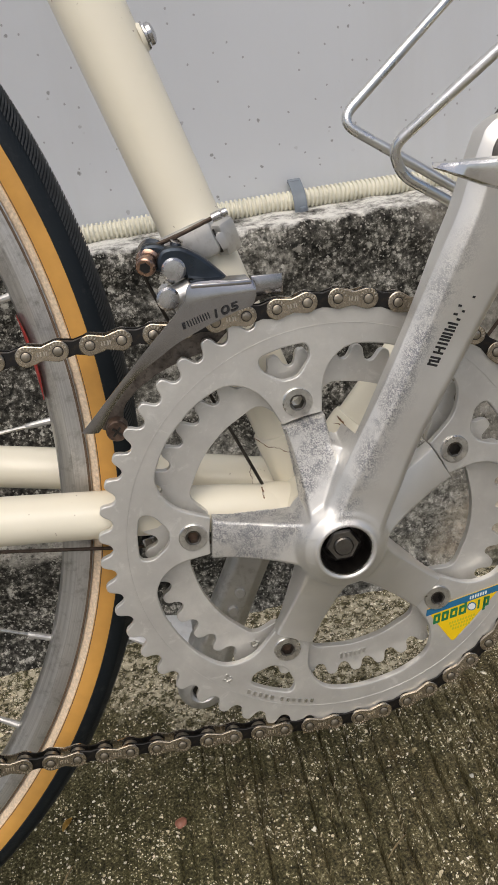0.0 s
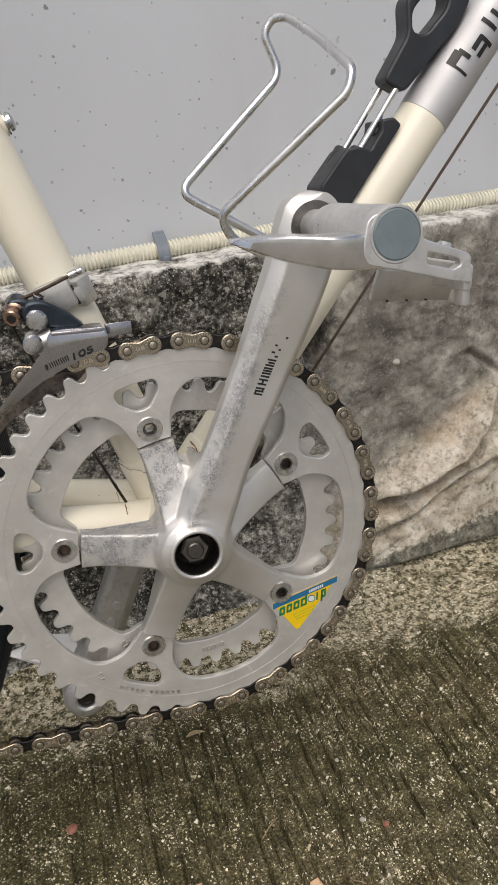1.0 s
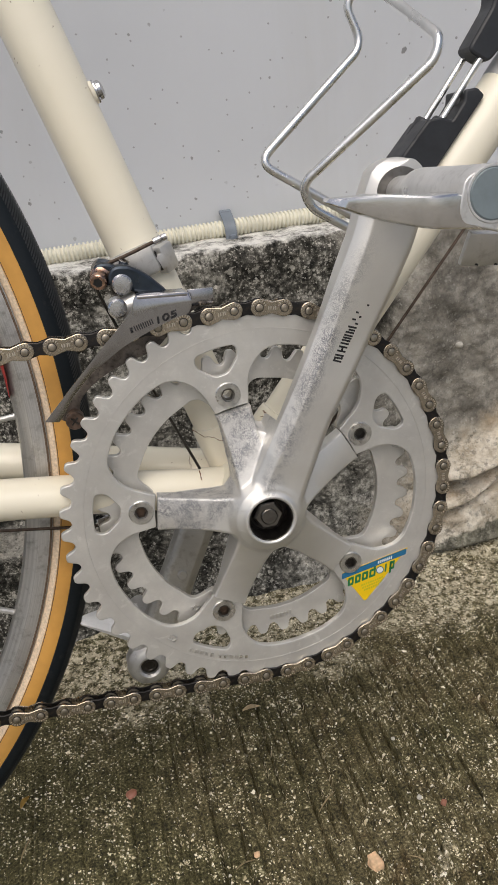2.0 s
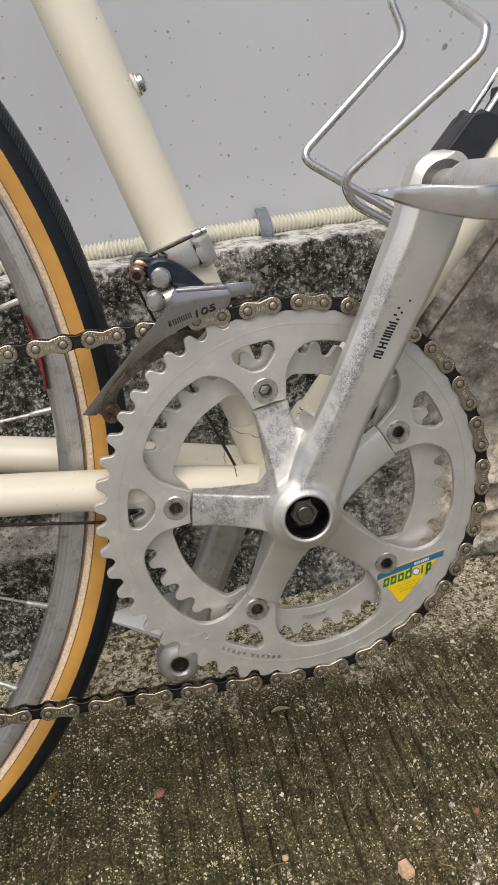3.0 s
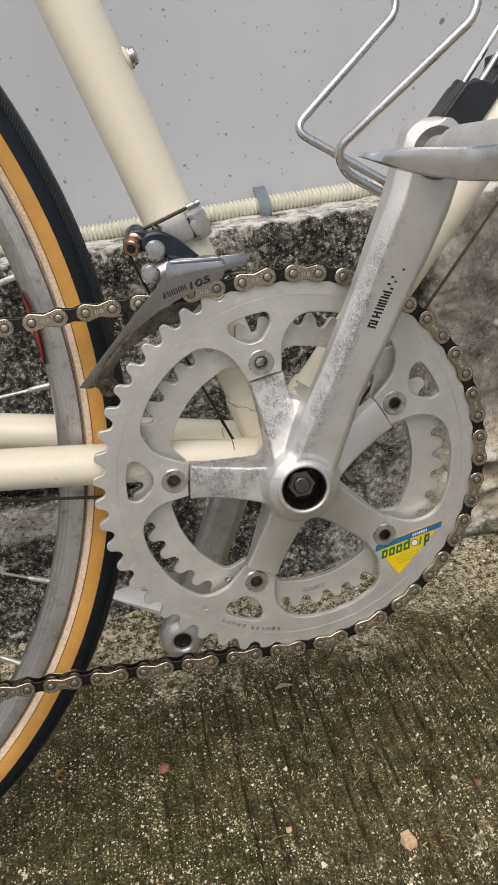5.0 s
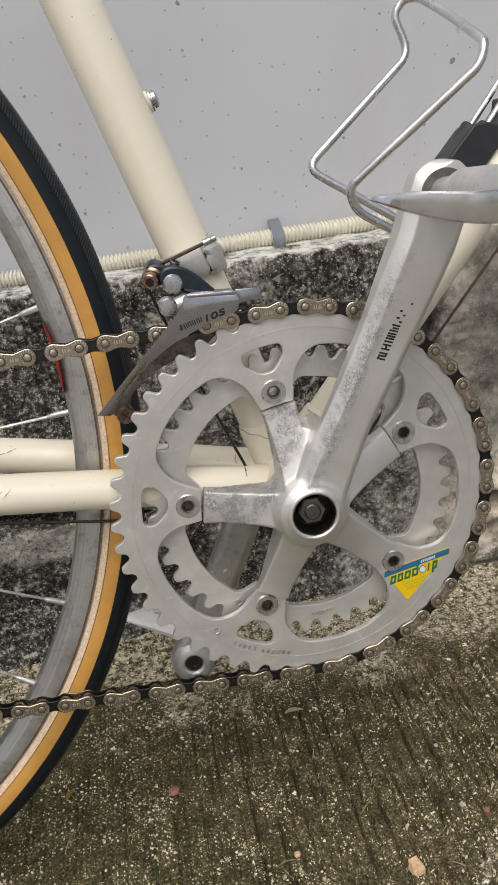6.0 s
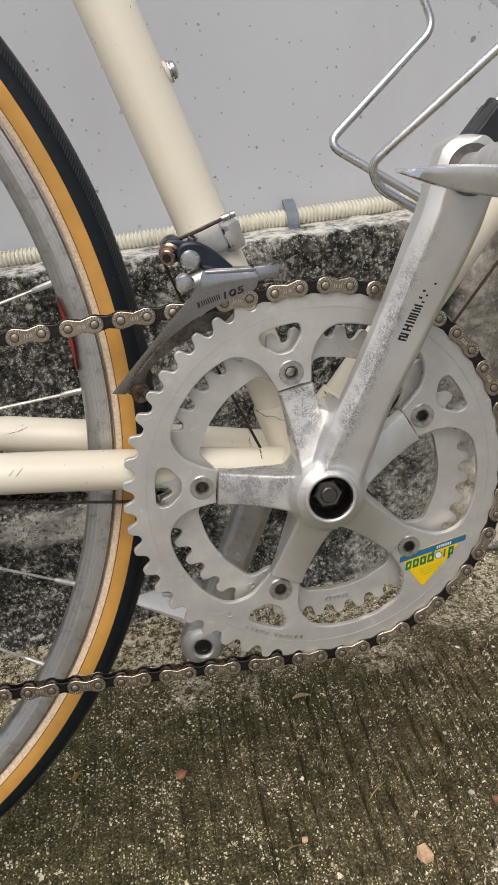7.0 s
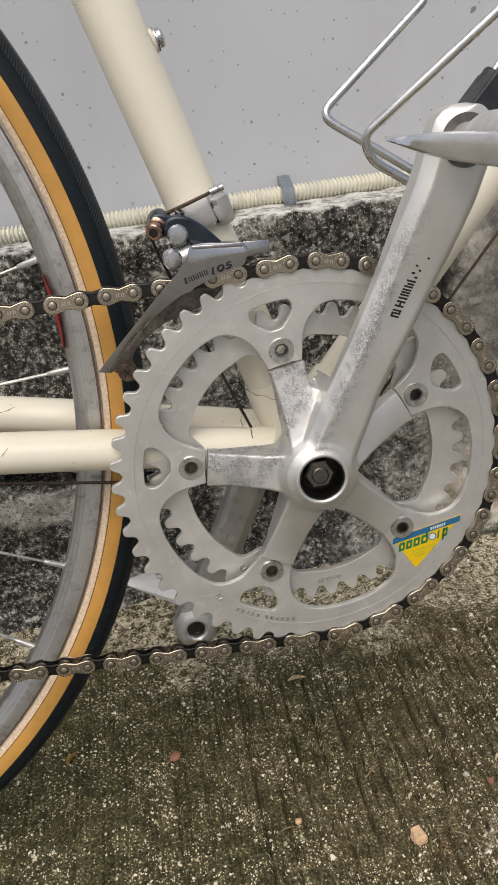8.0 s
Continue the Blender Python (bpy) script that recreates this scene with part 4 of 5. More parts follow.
def crank_root():
    """The boss round the bore, where the arm, the web beside it and the five arms of the spider flow together."""
    radii = np.array([0.0116 + 0.00048 * k for k in range(82)])
    turns = np.radians(np.arange(0, 360, 0.6))
    r, a = np.meshgrid(radii, turns, indexing="ij")
    x, z = r * np.cos(a), r * np.sin(a)

    def table(rows, s):
        return np.interp(s, [p for p, _ in rows], [q for _, q in rows])

    def ease(rows, s):
        out = np.full(s.shape, rows[0][1])
        for (p0, q0), (p1, q1) in zip(rows, rows[1:]):
            f = np.clip((s - p0) / (p1 - p0), 0, 1)
            out = out + (q1 - q0) * f * f * (3 - 2 * f)
        return out

    shrink = 0.0007 * np.clip((r - 0.036) / 0.012, 0, 1)
    layers = [table([(0.0116, 0.0203), (0.0120, 0.0211), (0.0126, 0.0213), (0.0134, 0.0212), (0.0142, 0.0203), (0.0152, 0.0196), (0.0178, 0.0180), (0.0200, 0.0146), (0.0213, 0.0105), (0.0222, 0.0060), (0.0230, 0.000), (0.0255, -0.03), (0.06, -0.5)], r)]
    for deg in BOLTS:
        c, q = math.cos(radians(deg)), math.sin(radians(deg))
        s, v = x * c + z * q, np.abs(-x * q + z * c)
        w, top = spider_half(np.maximum(s, 0.008)) - shrink, spider_top(s)
        edge = table([(-0.0016, 0.0), (-0.0009, 0.0002), (-0.0003, 0.0008), (0.0, 0.0016), (0.0026, 0.050), (0.05, 1.0)], v - w)
        layers.append(top - edge - 8 * np.maximum(0, 0.010 - s))
    c, q = math.cos(radians(TH)), math.sin(radians(TH))
    s, v = x * c + z * q, -x * q + z * c
    w = ease(ARM_WIDTH, s) - shrink
    off = table([(-0.05, 1.0), (-0.0026, 0.040), (0.0, 0.0046), (0.0005, 0.0026), (0.0023, 0.0006), (0.0040, 0.0)], v + w)
    off = off + table([(-0.0065, 0.0), (-0.0055, 0.0003), (-0.0008, 0.0046), (0.0, 0.0060), (0.0035, 0.03), (0.05, 0.6)], v - w)
    layers.append(-ease(ARM_FRONT, s) - off - 3 * np.maximum(0, 0.004 - s))
    ridge = table([(0.0, 0.0150), (0.010, 0.0130), (0.030, 0.0072), (0.047, 0.0040)], s)
    web = ridge + np.where(v < 0.0195, (0.0195 - v) * 0.30, (0.0195 - v) * 1.1) - 4 * np.maximum(0, s - 0.0405 - 8 * (v - 0.0165) ** 2) - 3 * np.maximum(0, 0.006 - s) - 4 * np.maximum(0, 0.004 - v)
    c, q = math.cos(radians(BOLTS[0])), math.sin(radians(BOLTS[0]))
    web = web - 1.0 * np.maximum(0, -x * q + z * c + 0.005)
    layers.append(web)
    k = 0.0012
    peak = np.max(layers, axis=0)
    h = peak + k * np.log(sum(np.exp(np.maximum(-40, (l - peak) / k)) for l in layers))
    h = h + (np.minimum(h, layers[0] + 0.0002) - h) * np.clip((0.0165 - r) / 0.003, 0, 1)
    h = h - 0.0012 * np.clip((r - 0.042) / 0.008, 0, 1) ** 2
    h = np.maximum(h, -0.004)
    n, t = h.shape
    verts = [(float(x[i, j]), float(-h[i, j]), float(BB_Z + z[i, j])) for i in range(n) for j in range(t)]
    faces = []
    for i in range(n - 1):
        for j in range(t):
            jj = (j + 1) % t
            if max(h[i, j], h[i + 1, j], h[i, jj], h[i + 1, jj]) > -0.0039:
                faces.append((i * t + j, i * t + jj, (i + 1) * t + jj, (i + 1) * t + j))
    me = bpy.data.meshes.new("crank_boss")
    me.from_pydata(verts, [], faces)
    return me


def right_crank():
    bm = bmesh.new()
    add_arm(bm, TH, 0.170, ARM_WIDTH, ARM_FRONT, [(0.0, -0.006), (0.03, -0.0095), (0.06, -0.0115), (0.12, -0.0140), (0.17, -0.0150)], 0.0155, start=0.032, swell=((0.0, 0.0), (0.042, 0.0), (0.105, 0.0034), (0.145, 0.0032), (0.170, 0.0)))
    crank = part("crank_arm", bm, CRANK, bike, "worn polished alloy crank with five-arm spider", 28)
    dress("crank_boss", crank_root(), CRANK, crank, "", 75)
    for b in BOLTS:
        part("spider_arm", add_spider_arm(bmesh.new(), b), CRANK, crank, "", 28)
    part("boss_back", lathe([(0.0116, -0.006), (0.0190, -0.002), (0.0198, 0.0030), (0.0190, 0.0040), (0.011, 0.0050)], 0, BB_Z, 48), CRANK, crank)
    part("bore_washer", lathe([(0.0, -0.0080), (0.0115, -0.0080), (0.0115, -0.0090), (0.0098, -0.0094), (0.0, -0.0094)], 0, BB_Z, 32), DARKSTEEL, crank, "dark steel washer in the crank bore")
    bm = bmesh.new()
    add_lathe(bm, [(0.0082, -0.009), (0.0082, -0.0140), (0.0070, -0.0148), (0.0, -0.0148)], 0, BB_Z, 6)
    part("crank_bolt", bm, NUT, crank, "dark hexagonal crank bolt", 20)
    part("bolt_end", lathe([(0.0044, -0.0146), (0.0044, -0.0158), (0.0038, -0.0163), (0.0, -0.0163)], 0, BB_Z, 24), NUT, crank)
    part("bolt_flange", lathe([(0.0092, -0.0090), (0.0092, -0.0102), (0.0080, -0.0108)], 0, BB_Z, 32), NUT, crank)
    part("bore_sleeve", lathe([(0.0115, -0.0070), (0.0115, -0.0194), (0.0111, -0.0194), (0.0111, -0.0070)], 0, BB_Z, 40, True), DARKSTEEL, crank, "dark sleeve lining the crank bore")
    # lettering on the arm as plain strokes
    strokes = [(0.0000, 0.0, 0.0040, 0), (0.0016, 0.0, 0.0040, 0), (0.0030, 0.0, 0.0040, 0), (0.0008, 0.0016, 0.0014, 90), (0.0022, -0.0016, 0.0014, 90), (0.0052, 0.0, 0.0040, 0), (0.0074, 0.0, 0.0040, 0), (0.0063, 0.0, 0.0020, 90),
               (0.0092, 0.0, 0.0040, 0), (0.0108, 0.0, 0.0040, 0), (0.0121, 0.0, 0.0040, 0), (0.0134, 0.0, 0.0040, 0), (0.0150, 0.0, 0.0040, 0), (0.0164, -0.0004, 0.0030, 0), (0.0178, 0.0, 0.0040, 0),
               (0.0200, -0.0012, 0.0014, 0), (0.0216, 0.0010, 0.0016, 0), (0.0236, -0.0014, 0.0010, 0), (0.0252, 0.0010, 0.0012, 0), (0.0300, -0.0024, 0.0010, 0)]
    for d, off, ln, turn in strokes:
        s = 0.0880 + d
        y = lerp(ARM_FRONT, s) - 0.0001
        p = up(TH, s, -0.0022 - 0.05 * d + off, y)
        part("letter_stroke", box(Matrix.Translation(p) @ pose(0, 0, 0, 0, -TH - 6 + turn, 0), 0.0009, 0.0002, ln * 1.1), INK, crank)


right_crank()


def left_crank():
    bm = bmesh.new()
    yb = 0.101
    add_arm(bm, TH + 180, 0.170, [(0.0, 0.0150), (0.022, 0.0135), (0.045, 0.0118), (0.09, 0.0118), (0.14, 0.0128), (0.17, 0.0150)],
            [(0.0, 0.0), (0.05, 0.0), (0.17, 0.004)], [(0.0, 0.016), (0.05, 0.015), (0.17, 0.017)], 0.0155, 1, yb)
    add_lathe(bm, [(0.0, yb - 0.012), (0.0140, yb - 0.012), (0.0170, yb - 0.006), (0.0175, yb + 0.018), (0.0, yb + 0.019)], 0, BB_Z, 40)
    crank = part("far_crank_arm", bm, DULL, bike, "dull alloy crank arm on the far side")
    for s in (0.0955, 0.1086):
        x, z = polar(s, TH + 180, 0, BB_Z)
        part("rivet_head", lathe([(0.0, yb - 0.0004), (0.0028, yb - 0.0004), (0.0034, yb + 0.0002), (0.0034, yb + 0.004)], x, z, 20), DULL, crank)
    x, z = polar(0.170, TH + 180, 0, BB_Z)
    part("eye_rim", lathe([(0.0060, yb + 0.0052), (0.0064, yb + 0.0016), (0.0080, yb + 0.0004), (0.0112, yb + 0.0008), (0.0142, yb + 0.0026), (0.0156, yb + 0.0056)], x, z, 40), DULL, crank)
    part("axle_end", lathe([(0.0, yb + 0.0036), (0.0034, yb + 0.0036), (0.0040, yb + 0.0030), (0.0056, yb + 0.0030), (0.0062, yb + 0.0040)], x, z, 24), DARKSTEEL, crank, "dark pedal axle end")
    # far pedal: a tapered platform that points backwards, seen from above
    sections = []
    for k in range(13):
        f = k / 12
        px = -0.1290 + 0.050 * f
        y0, y1 = 0.154 - 0.0215 * f, 0.156 + 0.0168 * min(1.0, 1.5 * f)
        row = []
        for y, lift in ((y0, -0.0010 - 0.004 * f), (y0, -0.0005), (y0 + 0.0008, 0.0), (y1 - 0.0008, 0.0), (y1, -0.0006), (y1, -0.0016 - 0.004 * f)):
            row.append((px, y, 0.1376 + 0.25 * (y - 0.15) - 0.25 * (px + 0.1237) + lift))
        sections.append(row)
    pedal = part("far_pedal", add_sections(bmesh.new(), sections), SKYLITALLOY, bike, "alloy pedal on the far side, sky light put into its colour")
    part("pedal_nub", box(pose(-0.0975, 0.162, 0.1345, -14, 14, 0), 0.0100, 0.0080, 0.0034, 0.0012), DULL, pedal)
    part("pedal_spindle", lathe([(0.0, 0.112), (0.0075, 0.112), (0.0095, 0.126), (0.010, 0.19), (0.0, 0.19)], x, z, 24), PEDAL, pedal)


left_crank()


# right pedal --------------------------------------------------------------
def right_pedal():
    x, z = polar(0.170, TH, 0, BB_Z)
    pedal = part("pedal", lathe([(0.0, -0.0302), (0.0075, -0.0302), (0.0075, -0.0470), (0.0090, -0.0480), (0.0100, -0.0510), (0.0104, -0.0560), (0.0102, -0.0880), (0.0104, -0.1080), (0.0104, -0.1128), (0.0100, -0.1134), (0.0093, -0.1134), (0.0093, -0.1120), (0.0, -0.1120)], x, z, 44), PEDAL, bike, "satin alloy platform pedal")
    part("dust_cap", lathe([(0.0092, -0.1119), (0.0092, -0.1131), (0.0086, -0.1136), (0.0, -0.1136)], x, z, 40), CAPGREY, pedal, "blue-grey plastic dust cap")
    # dark disc stands in for the shaded gap round the pedal axle
    part("axle_collar", lathe([(0.0, -0.0295), (0.0115, -0.0295), (0.0115, -0.0304), (0.0, -0.0304)], x, z, 32), NUT, pedal)
    # outer plate that tapers to a point behind the axle, with a shelf towards the crank
    sections = []
    for k in range(29):
        f = (k / 28) ** 1.5
        u = 0.0578 * f
        yf = -0.0905 - 0.0225 * min(1.0, f * 1.7) ** 0.8
        zt = float(np.interp(u, [0.0, 0.019, 0.033, 0.058], [0.4266, 0.4257, 0.4234, 0.4222]))
        zb = float(np.interp(u, [0.0, 0.003, 0.0056, 0.0105, 0.0185, 0.031, 0.058], [0.4254, 0.4238, 0.4223, 0.4196, 0.4163, 0.4124, 0.4085]))
        q = min(1.0, 0.25 + u / 0.012)
        th, shelf = 0.0050 * q, 0.0050 * q + 0.016 * min(1.0, f * 1.9)
        prof = [(yf + 0.0014 * q, zb), (yf + 0.0003, zb + 0.0005), (yf, zb + 0.0011 * q), (yf + 0.0004, zt - 0.0008), (yf + 0.0012, zt), (yf + shelf, zt + 0.0004), (yf + shelf, zt - 0.0008 * q), (yf + th, zt - 0.0012 * q), (yf + th, zb + 0.0006)]
        sections.append([(0.0222 + u, y, z2) for y, z2 in prof])
    part("blade", add_sections(bmesh.new(), sections), POLISHED, pedal, "tapered polished alloy blade", 30)
    plate = [(0.0657, 0.4221), (0.0670, 0.4273), (0.0711, 0.4297), (0.0780, 0.4292), (0.0836, 0.4262), (0.0873, 0.4211), (0.0888, 0.4178), (0.0981, 0.4137), (0.1073, 0.4097), (0.1066, 0.4045), (0.1075, 0.3987), (0.0986, 0.4011), (0.0889, 0.4046), (0.0764, 0.4087), (0.0656, 0.4121), (0.0645, 0.4164)]
    slot = [(0.0897, 0.4132), (0.0968, 0.4106), (0.1022, 0.4087), (0.1028, 0.4065), (0.0995, 0.4053), (0.0893, 0.4088)]
    flat_plate("outer_plate_cap", [rounded(plate, 0.0022, 3), rounded(slot, 0.001, 3)], -0.1130, -0.1085, PEDAL, pedal, "", 0.0006)
    part("plate_nub", box(pose(0.0980, -0.1100, 0.4142, 0, 22, 0), 0.0044, 0.0040, 0.0022, 0.0008), PEDAL, pedal)
    part("end_bar", box(pose(0.1062, -0.0920, 0.4010, 0, 8, 0), 0.0040, 0.0400, 0.0100, 0.0012), PEDAL, pedal)
    part("inner_plate", box(pose(0.0965, -0.0860, 0.3975, 28, 8, 0), 0.0350, 0.0030, 0.0150, 0.0008), PEDAL, pedal)
    part("end_tooth", box(pose(0.1062, -0.1070, 0.3965, 0, 8, 0), 0.0036, 0.0070, 0.0130, 0.0012), PEDAL, pedal)
    # ink-black dots stand in for the shaded insides of small holes
    for k in range(3):
        part("plate_hole", lathe([(0.0, -0.0856), (0.0004, -0.0856), (0.0004, -0.0800)], 0.0850 + 0.0085 * k, 0.3926 - 0.0012 * k, 12), INK, pedal)


right_pedal()


# chain --------------------------------------------------------------------
def chain():
    pitch = 2 * 0.1056 * math.sin(math.pi / TEETH)
    pts = []
    k_top = -6
    top = polar(oval(PIN_PHASE - STEP * k_top), PIN_PHASE - STEP * k_top, 0, BB_Z)
    for j in range(26, 0, -1):
        pts.append((k_top - j, top[0] - pitch * j, top[1] - 0.0026 * min(1.0, j / 5.5) - 0.0003 * math.sin(j * 0.7)))
    k_end = 21
    for k in range(k_top, k_end + 1):
        pts.append((k, *polar(oval(PIN_PHASE - STEP * k), PIN_PHASE - STEP * k, 0, BB_Z)))
    x0, z0 = pts[-1][1:]
    for j in range(1, 25):
        pts.append((k_end + j, x0 - pitch * j * math.cos(radians(5.0)), z0 + pitch * j * math.sin(radians(5.0)) * (0.86 + 0.008 * j)))
    cy = 0.0018
    bm = bmesh.new()
    for k, x, z in pts:
        add_lathe(bm, [(0.0, cy - 0.0041), (0.0015, cy - 0.0041), (0.0018, cy - 0.0039), (0.0019, cy - 0.0036), (0.0020, cy + 0.0036), (0.0, cy + 0.0039)], x, z, 16)
        add_lathe(bm, [(0.0019, cy - 0.0012), (0.0038, cy - 0.0012), (0.0038, cy + 0.0012), (0.0019, cy + 0.0012)], x, z, 14)
    # a thin dark ring drawn round each pin head
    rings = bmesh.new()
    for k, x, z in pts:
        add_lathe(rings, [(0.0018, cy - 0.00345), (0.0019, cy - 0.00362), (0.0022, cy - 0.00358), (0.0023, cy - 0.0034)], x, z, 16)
    body = part("chain", bm, PIN, bike, "nickel chain with dark inner plates, lightly rusted")

    part("pin_shadow_ring", rings, DARKSTEEL, body, "dark rings round the pins")

    def plate_mesh(name, r, waist, thick, mat, mark=False):
        half = 0.00638
        out = []
        for k in range(11):
            out.append((half + r * math.cos(radians(-100 + 20 * k)), r * math.sin(radians(-100 + 20 * k))))
        out.append((0.0, waist))
        for k in range(11):
            out.append((-half + r * math.cos(radians(80 + 20 * k)), r * math.sin(radians(80 + 20 * k))))
        out.append((0.0, -waist))
        bm2 = bmesh.new()
        rings = []
        for y, inset in ((0.0, 0.0), (-thick + 0.0002, 0.0), (-thick, 0.0003)):
            ring = []
            for px, pz in out:
                c = Vector((half if px > 0.0005 else (-half if px < -0.0005 else 0.0), 0.0))
                d = Vector((px, pz)) - c
                ring.append(bm2.verts.new((c.x + d.x * (1 - inset / max(d.length, 1e-5)), y, d.y * (1 - inset / max(d.length, 1e-5)))))
            rings.append(ring)
        n = len(out)
        for a, b in zip(rings, rings[1:]):
            for i in range(n):
                bm2.faces.new((a[i], a[(i + 1) % n], b[(i + 1) % n], b[i]))
        for ring in (rings[0][::-1], rings[-1]):
            centre = bm2.verts.new((0, ring[0].co.y, 0))
            for i in range(n):
                bm2.faces.new((ring[i], ring[(i + 1) % n], centre))
        if mark:
            plain_faces = set(bm2.faces)
            for sx in (-1, 1):
                for q in range(7):
                    ang = radians(sx * (20 + q * 23) + (0 if sx > 0 else 180))
                    add_box(bm2, pose(sx * half + 0.0033 * math.cos(ang), -thick, 0.0033 * math.sin(ang), 0, -math.degrees(ang), 0), 0.0007, 0.0003, 0.0005)
            for q in (-1.5, -0.5, 0.8, 1.6):
                add_box(bm2, pose(q * 0.0011, -thick, 0.0, 0, 0, 0), 0.0005, 0.0003, 0.0017)
            for face in bm2.faces:
                face.material_index = 0 if face in plain_faces else 1
        bmesh.ops.recalc_face_normals(bm2, faces=bm2.faces)
        me = bpy.data.meshes.new(name)
        bm2.to_mesh(me)
        bm2.free()
        me.materials.append(mat)
        me.materials.append(STAMP)
        me.shade_smooth()
        me.set_sharp_from_angle(angle=radians(22))
        return me

    outer, inner = plate_mesh("outer_plate", 0.0043, 0.0028, 0.0010, PLATE, True), plate_mesh("inner_plate", 0.0041, 0.0029, 0.0010, INNER)
    for (ka, xa, za), (kb, xb, zb) in zip(pts, pts[1:]):
        is_outer = ka % 2 == 1
        turn = -math.degrees(math.atan2(zb - za, xb - xa))
        for side in (-1, 1):
            y = cy + side * (0.0025 if is_outer else 0.00135)
            ob = new("outer_plate" if is_outer else "inner_plate", outer if is_outer else inner)
            ob.parent = body
            ob.matrix_basis = pose((xa + xb) / 2, y, (za + zb) / 2, 0, turn, 0 if side < 0 else 180) if side < 0 else pose((xa + xb) / 2, y, (za + zb) / 2, 0, turn, 0) @ pose(0, 0, 0, 0, 0, 180)


chain()


# front derailleur -----------------------------------------------------------
def front_derailleur():
    upper = [(-0.1005, 0.0698), (-0.0954, 0.0746), (-0.0832, 0.0860), (-0.0685, 0.0993), (-0.0561, 0.1100), (-0.0505, 0.1160), (-0.0474, 0.1216), (-0.0390, 0.1218), (-0.0310, 0.1204), (-0.0232, 0.1196), (-0.0216, 0.1174)]
    lower = [(-0.0942, 0.0680), (-0.0918, 0.0704), (-0.0848, 0.0790), (-0.0742, 0.0888), (-0.0631, 0.0955), (-0.0553, 0.0997), (-0.0465, 0.1031), (-0.0376, 0.1062), (-0.0289, 0.1086), (-0.0240, 0.1097), (-0.0219, 0.1130)]
    upper, lower = ([p.to_2d() for p in smooth_path([(*q, 0) for q in line], 4)] for line in (upper, lower))
    sections = []
    for k, (a, b) in enumerate(zip(upper, lower)):
        f = k / (len(upper) - 1)
        tuck = 0.0008 * (1 - f) ** 1.5
        row = []
        for j in range(11):
            g = j / 10
            p = a.lerp(b, g)
            curl = 0.0014 * max(0.0, 1 - g / 0.5) ** 2 * max(0.0, min(1.0, (f - 0.5) / 0.15)) + 0.0007 * g * g
            row.append((p.x, -0.0072 + curl + tuck * g * g * 1.6, BB_Z + p.y))
        sections.append(row + [(x, y + 0.0007, z) for x, y, z in row[::-1]])
    body = part("front_derailleur", add_sections(bmesh.new(), sections), BLADE, bike, "satin steel front derailleur cage plate with dark lettering", 40)
    inner = [(-0.0955, 0.0660), (-0.0770, 0.0840), (-0.0530, 0.1020), (-0.0440, 0.1110), (-0.0120, 0.1172), (-0.0090, 0.1150), (-0.0098, 0.1118), (-0.0200, 0.1082), (-0.0300, 0.1010), (-0.0417, 0.0915), (-0.0469, 0.0902), (-0.0559, 0.0882), (-0.0651, 0.0852), (-0.0761, 0.0794), (-0.0830, 0.0730), (-0.0848, 0.0640), (-0.0912, 0.0630)]
    flat_plate("inner_cage_plate", [rounded([(x, BB_Z + z) for x, z in inner], 0.003)], 0.0085, 0.0100, OILED, body, "", 0.0004)
    bm = bmesh.new()
    add_box(bm, pose(-0.0350, 0.0015, BB_Z + 0.1198, 0, 5, 0), 0.024, 0.0172, 0.0016, 0.0005)
    add_box(bm, pose(-0.0150, 0.0090, BB_Z + 0.1140, 0, 4, 0), 0.013, 0.0014, 0.0085, 0.0004)
    part("cage_bridge", bm, BLADE, body)
    scr = (-0.0872, BB_Z + 0.0652)
    screw = part("cage_screw", lathe([(0.0, 0.0012), (0.0016, 0.0006), (0.0040, 0.0008), (0.0046, 0.0016), (0.0046, 0.0085)], *scr, 24), RUST, body, "rusty cage screw")
    for a in (45, 135):
        part("screw_slot", box(pose(scr[0], 0.0006, scr[1], 0, a, 0), 0.0048, 0.0008, 0.0009), DARKSTEEL, screw)
    # lettering on the plate, as plain strokes along a rising line
    strokes = [(0.0, 0.0, 0.0013, 0.0005), (0.0, 0.0010, 0.0013, 0.0005), (0.0, 0.0020, 0.0013, 0.0005)]
    for k in range(9):
        strokes.append((0.0018 + k * 0.0011, 0.0010, 0.0005, 0.0024))
    for u, v, w, h in strokes:
        x, z = -0.0520 + u * 0.972 - v * 0.1, BB_Z + 0.1052 + u * 0.235 + v * 0.95
        part("letter_stroke", box(pose(x, -0.00725, z, 0, -13.5, 0), w, 0.0002, h), INK, body)
    me = text_mesh("105", 0.0044, 0.0001, bold=0.00005)
    me.transform(pose(-0.0408, -0.0073, BB_Z + 0.1068, 90, 0, 0) @ pose(0, 0, 0, 0, 0, 12) @ Matrix(((1.8, 0.25, 0, 0), (0, 1, 0, 0), (0, 0, 1, 0), (0, 0, 0, 1))))
    dress("number", me, INK, body, "dark printed number", flat=True)
    # linkage between clamp and cage
    link = [(-0.0590, 0.1290), (-0.0560, 0.1352), (-0.0480, 0.1352), (-0.0400, 0.1300), (-0.0300, 0.1190), (-0.0345, 0.1178), (-0.0460, 0.1215), (-0.0560, 0.1240)]
    arm = flat_plate("linkage_arm", [rounded([(x, BB_Z + z) for x, z in link], 0.004)], 0.0080, 0.0200, BLUEBLACK, body, "blue-black linkage arm", 0.0015)
    nub = [(-0.0660, 0.1290), (-0.0635, 0.1368), (-0.0580, 0.1375), (-0.0500, 0.1335), (-0.0520, 0.1255), (-0.0610, 0.1262)]
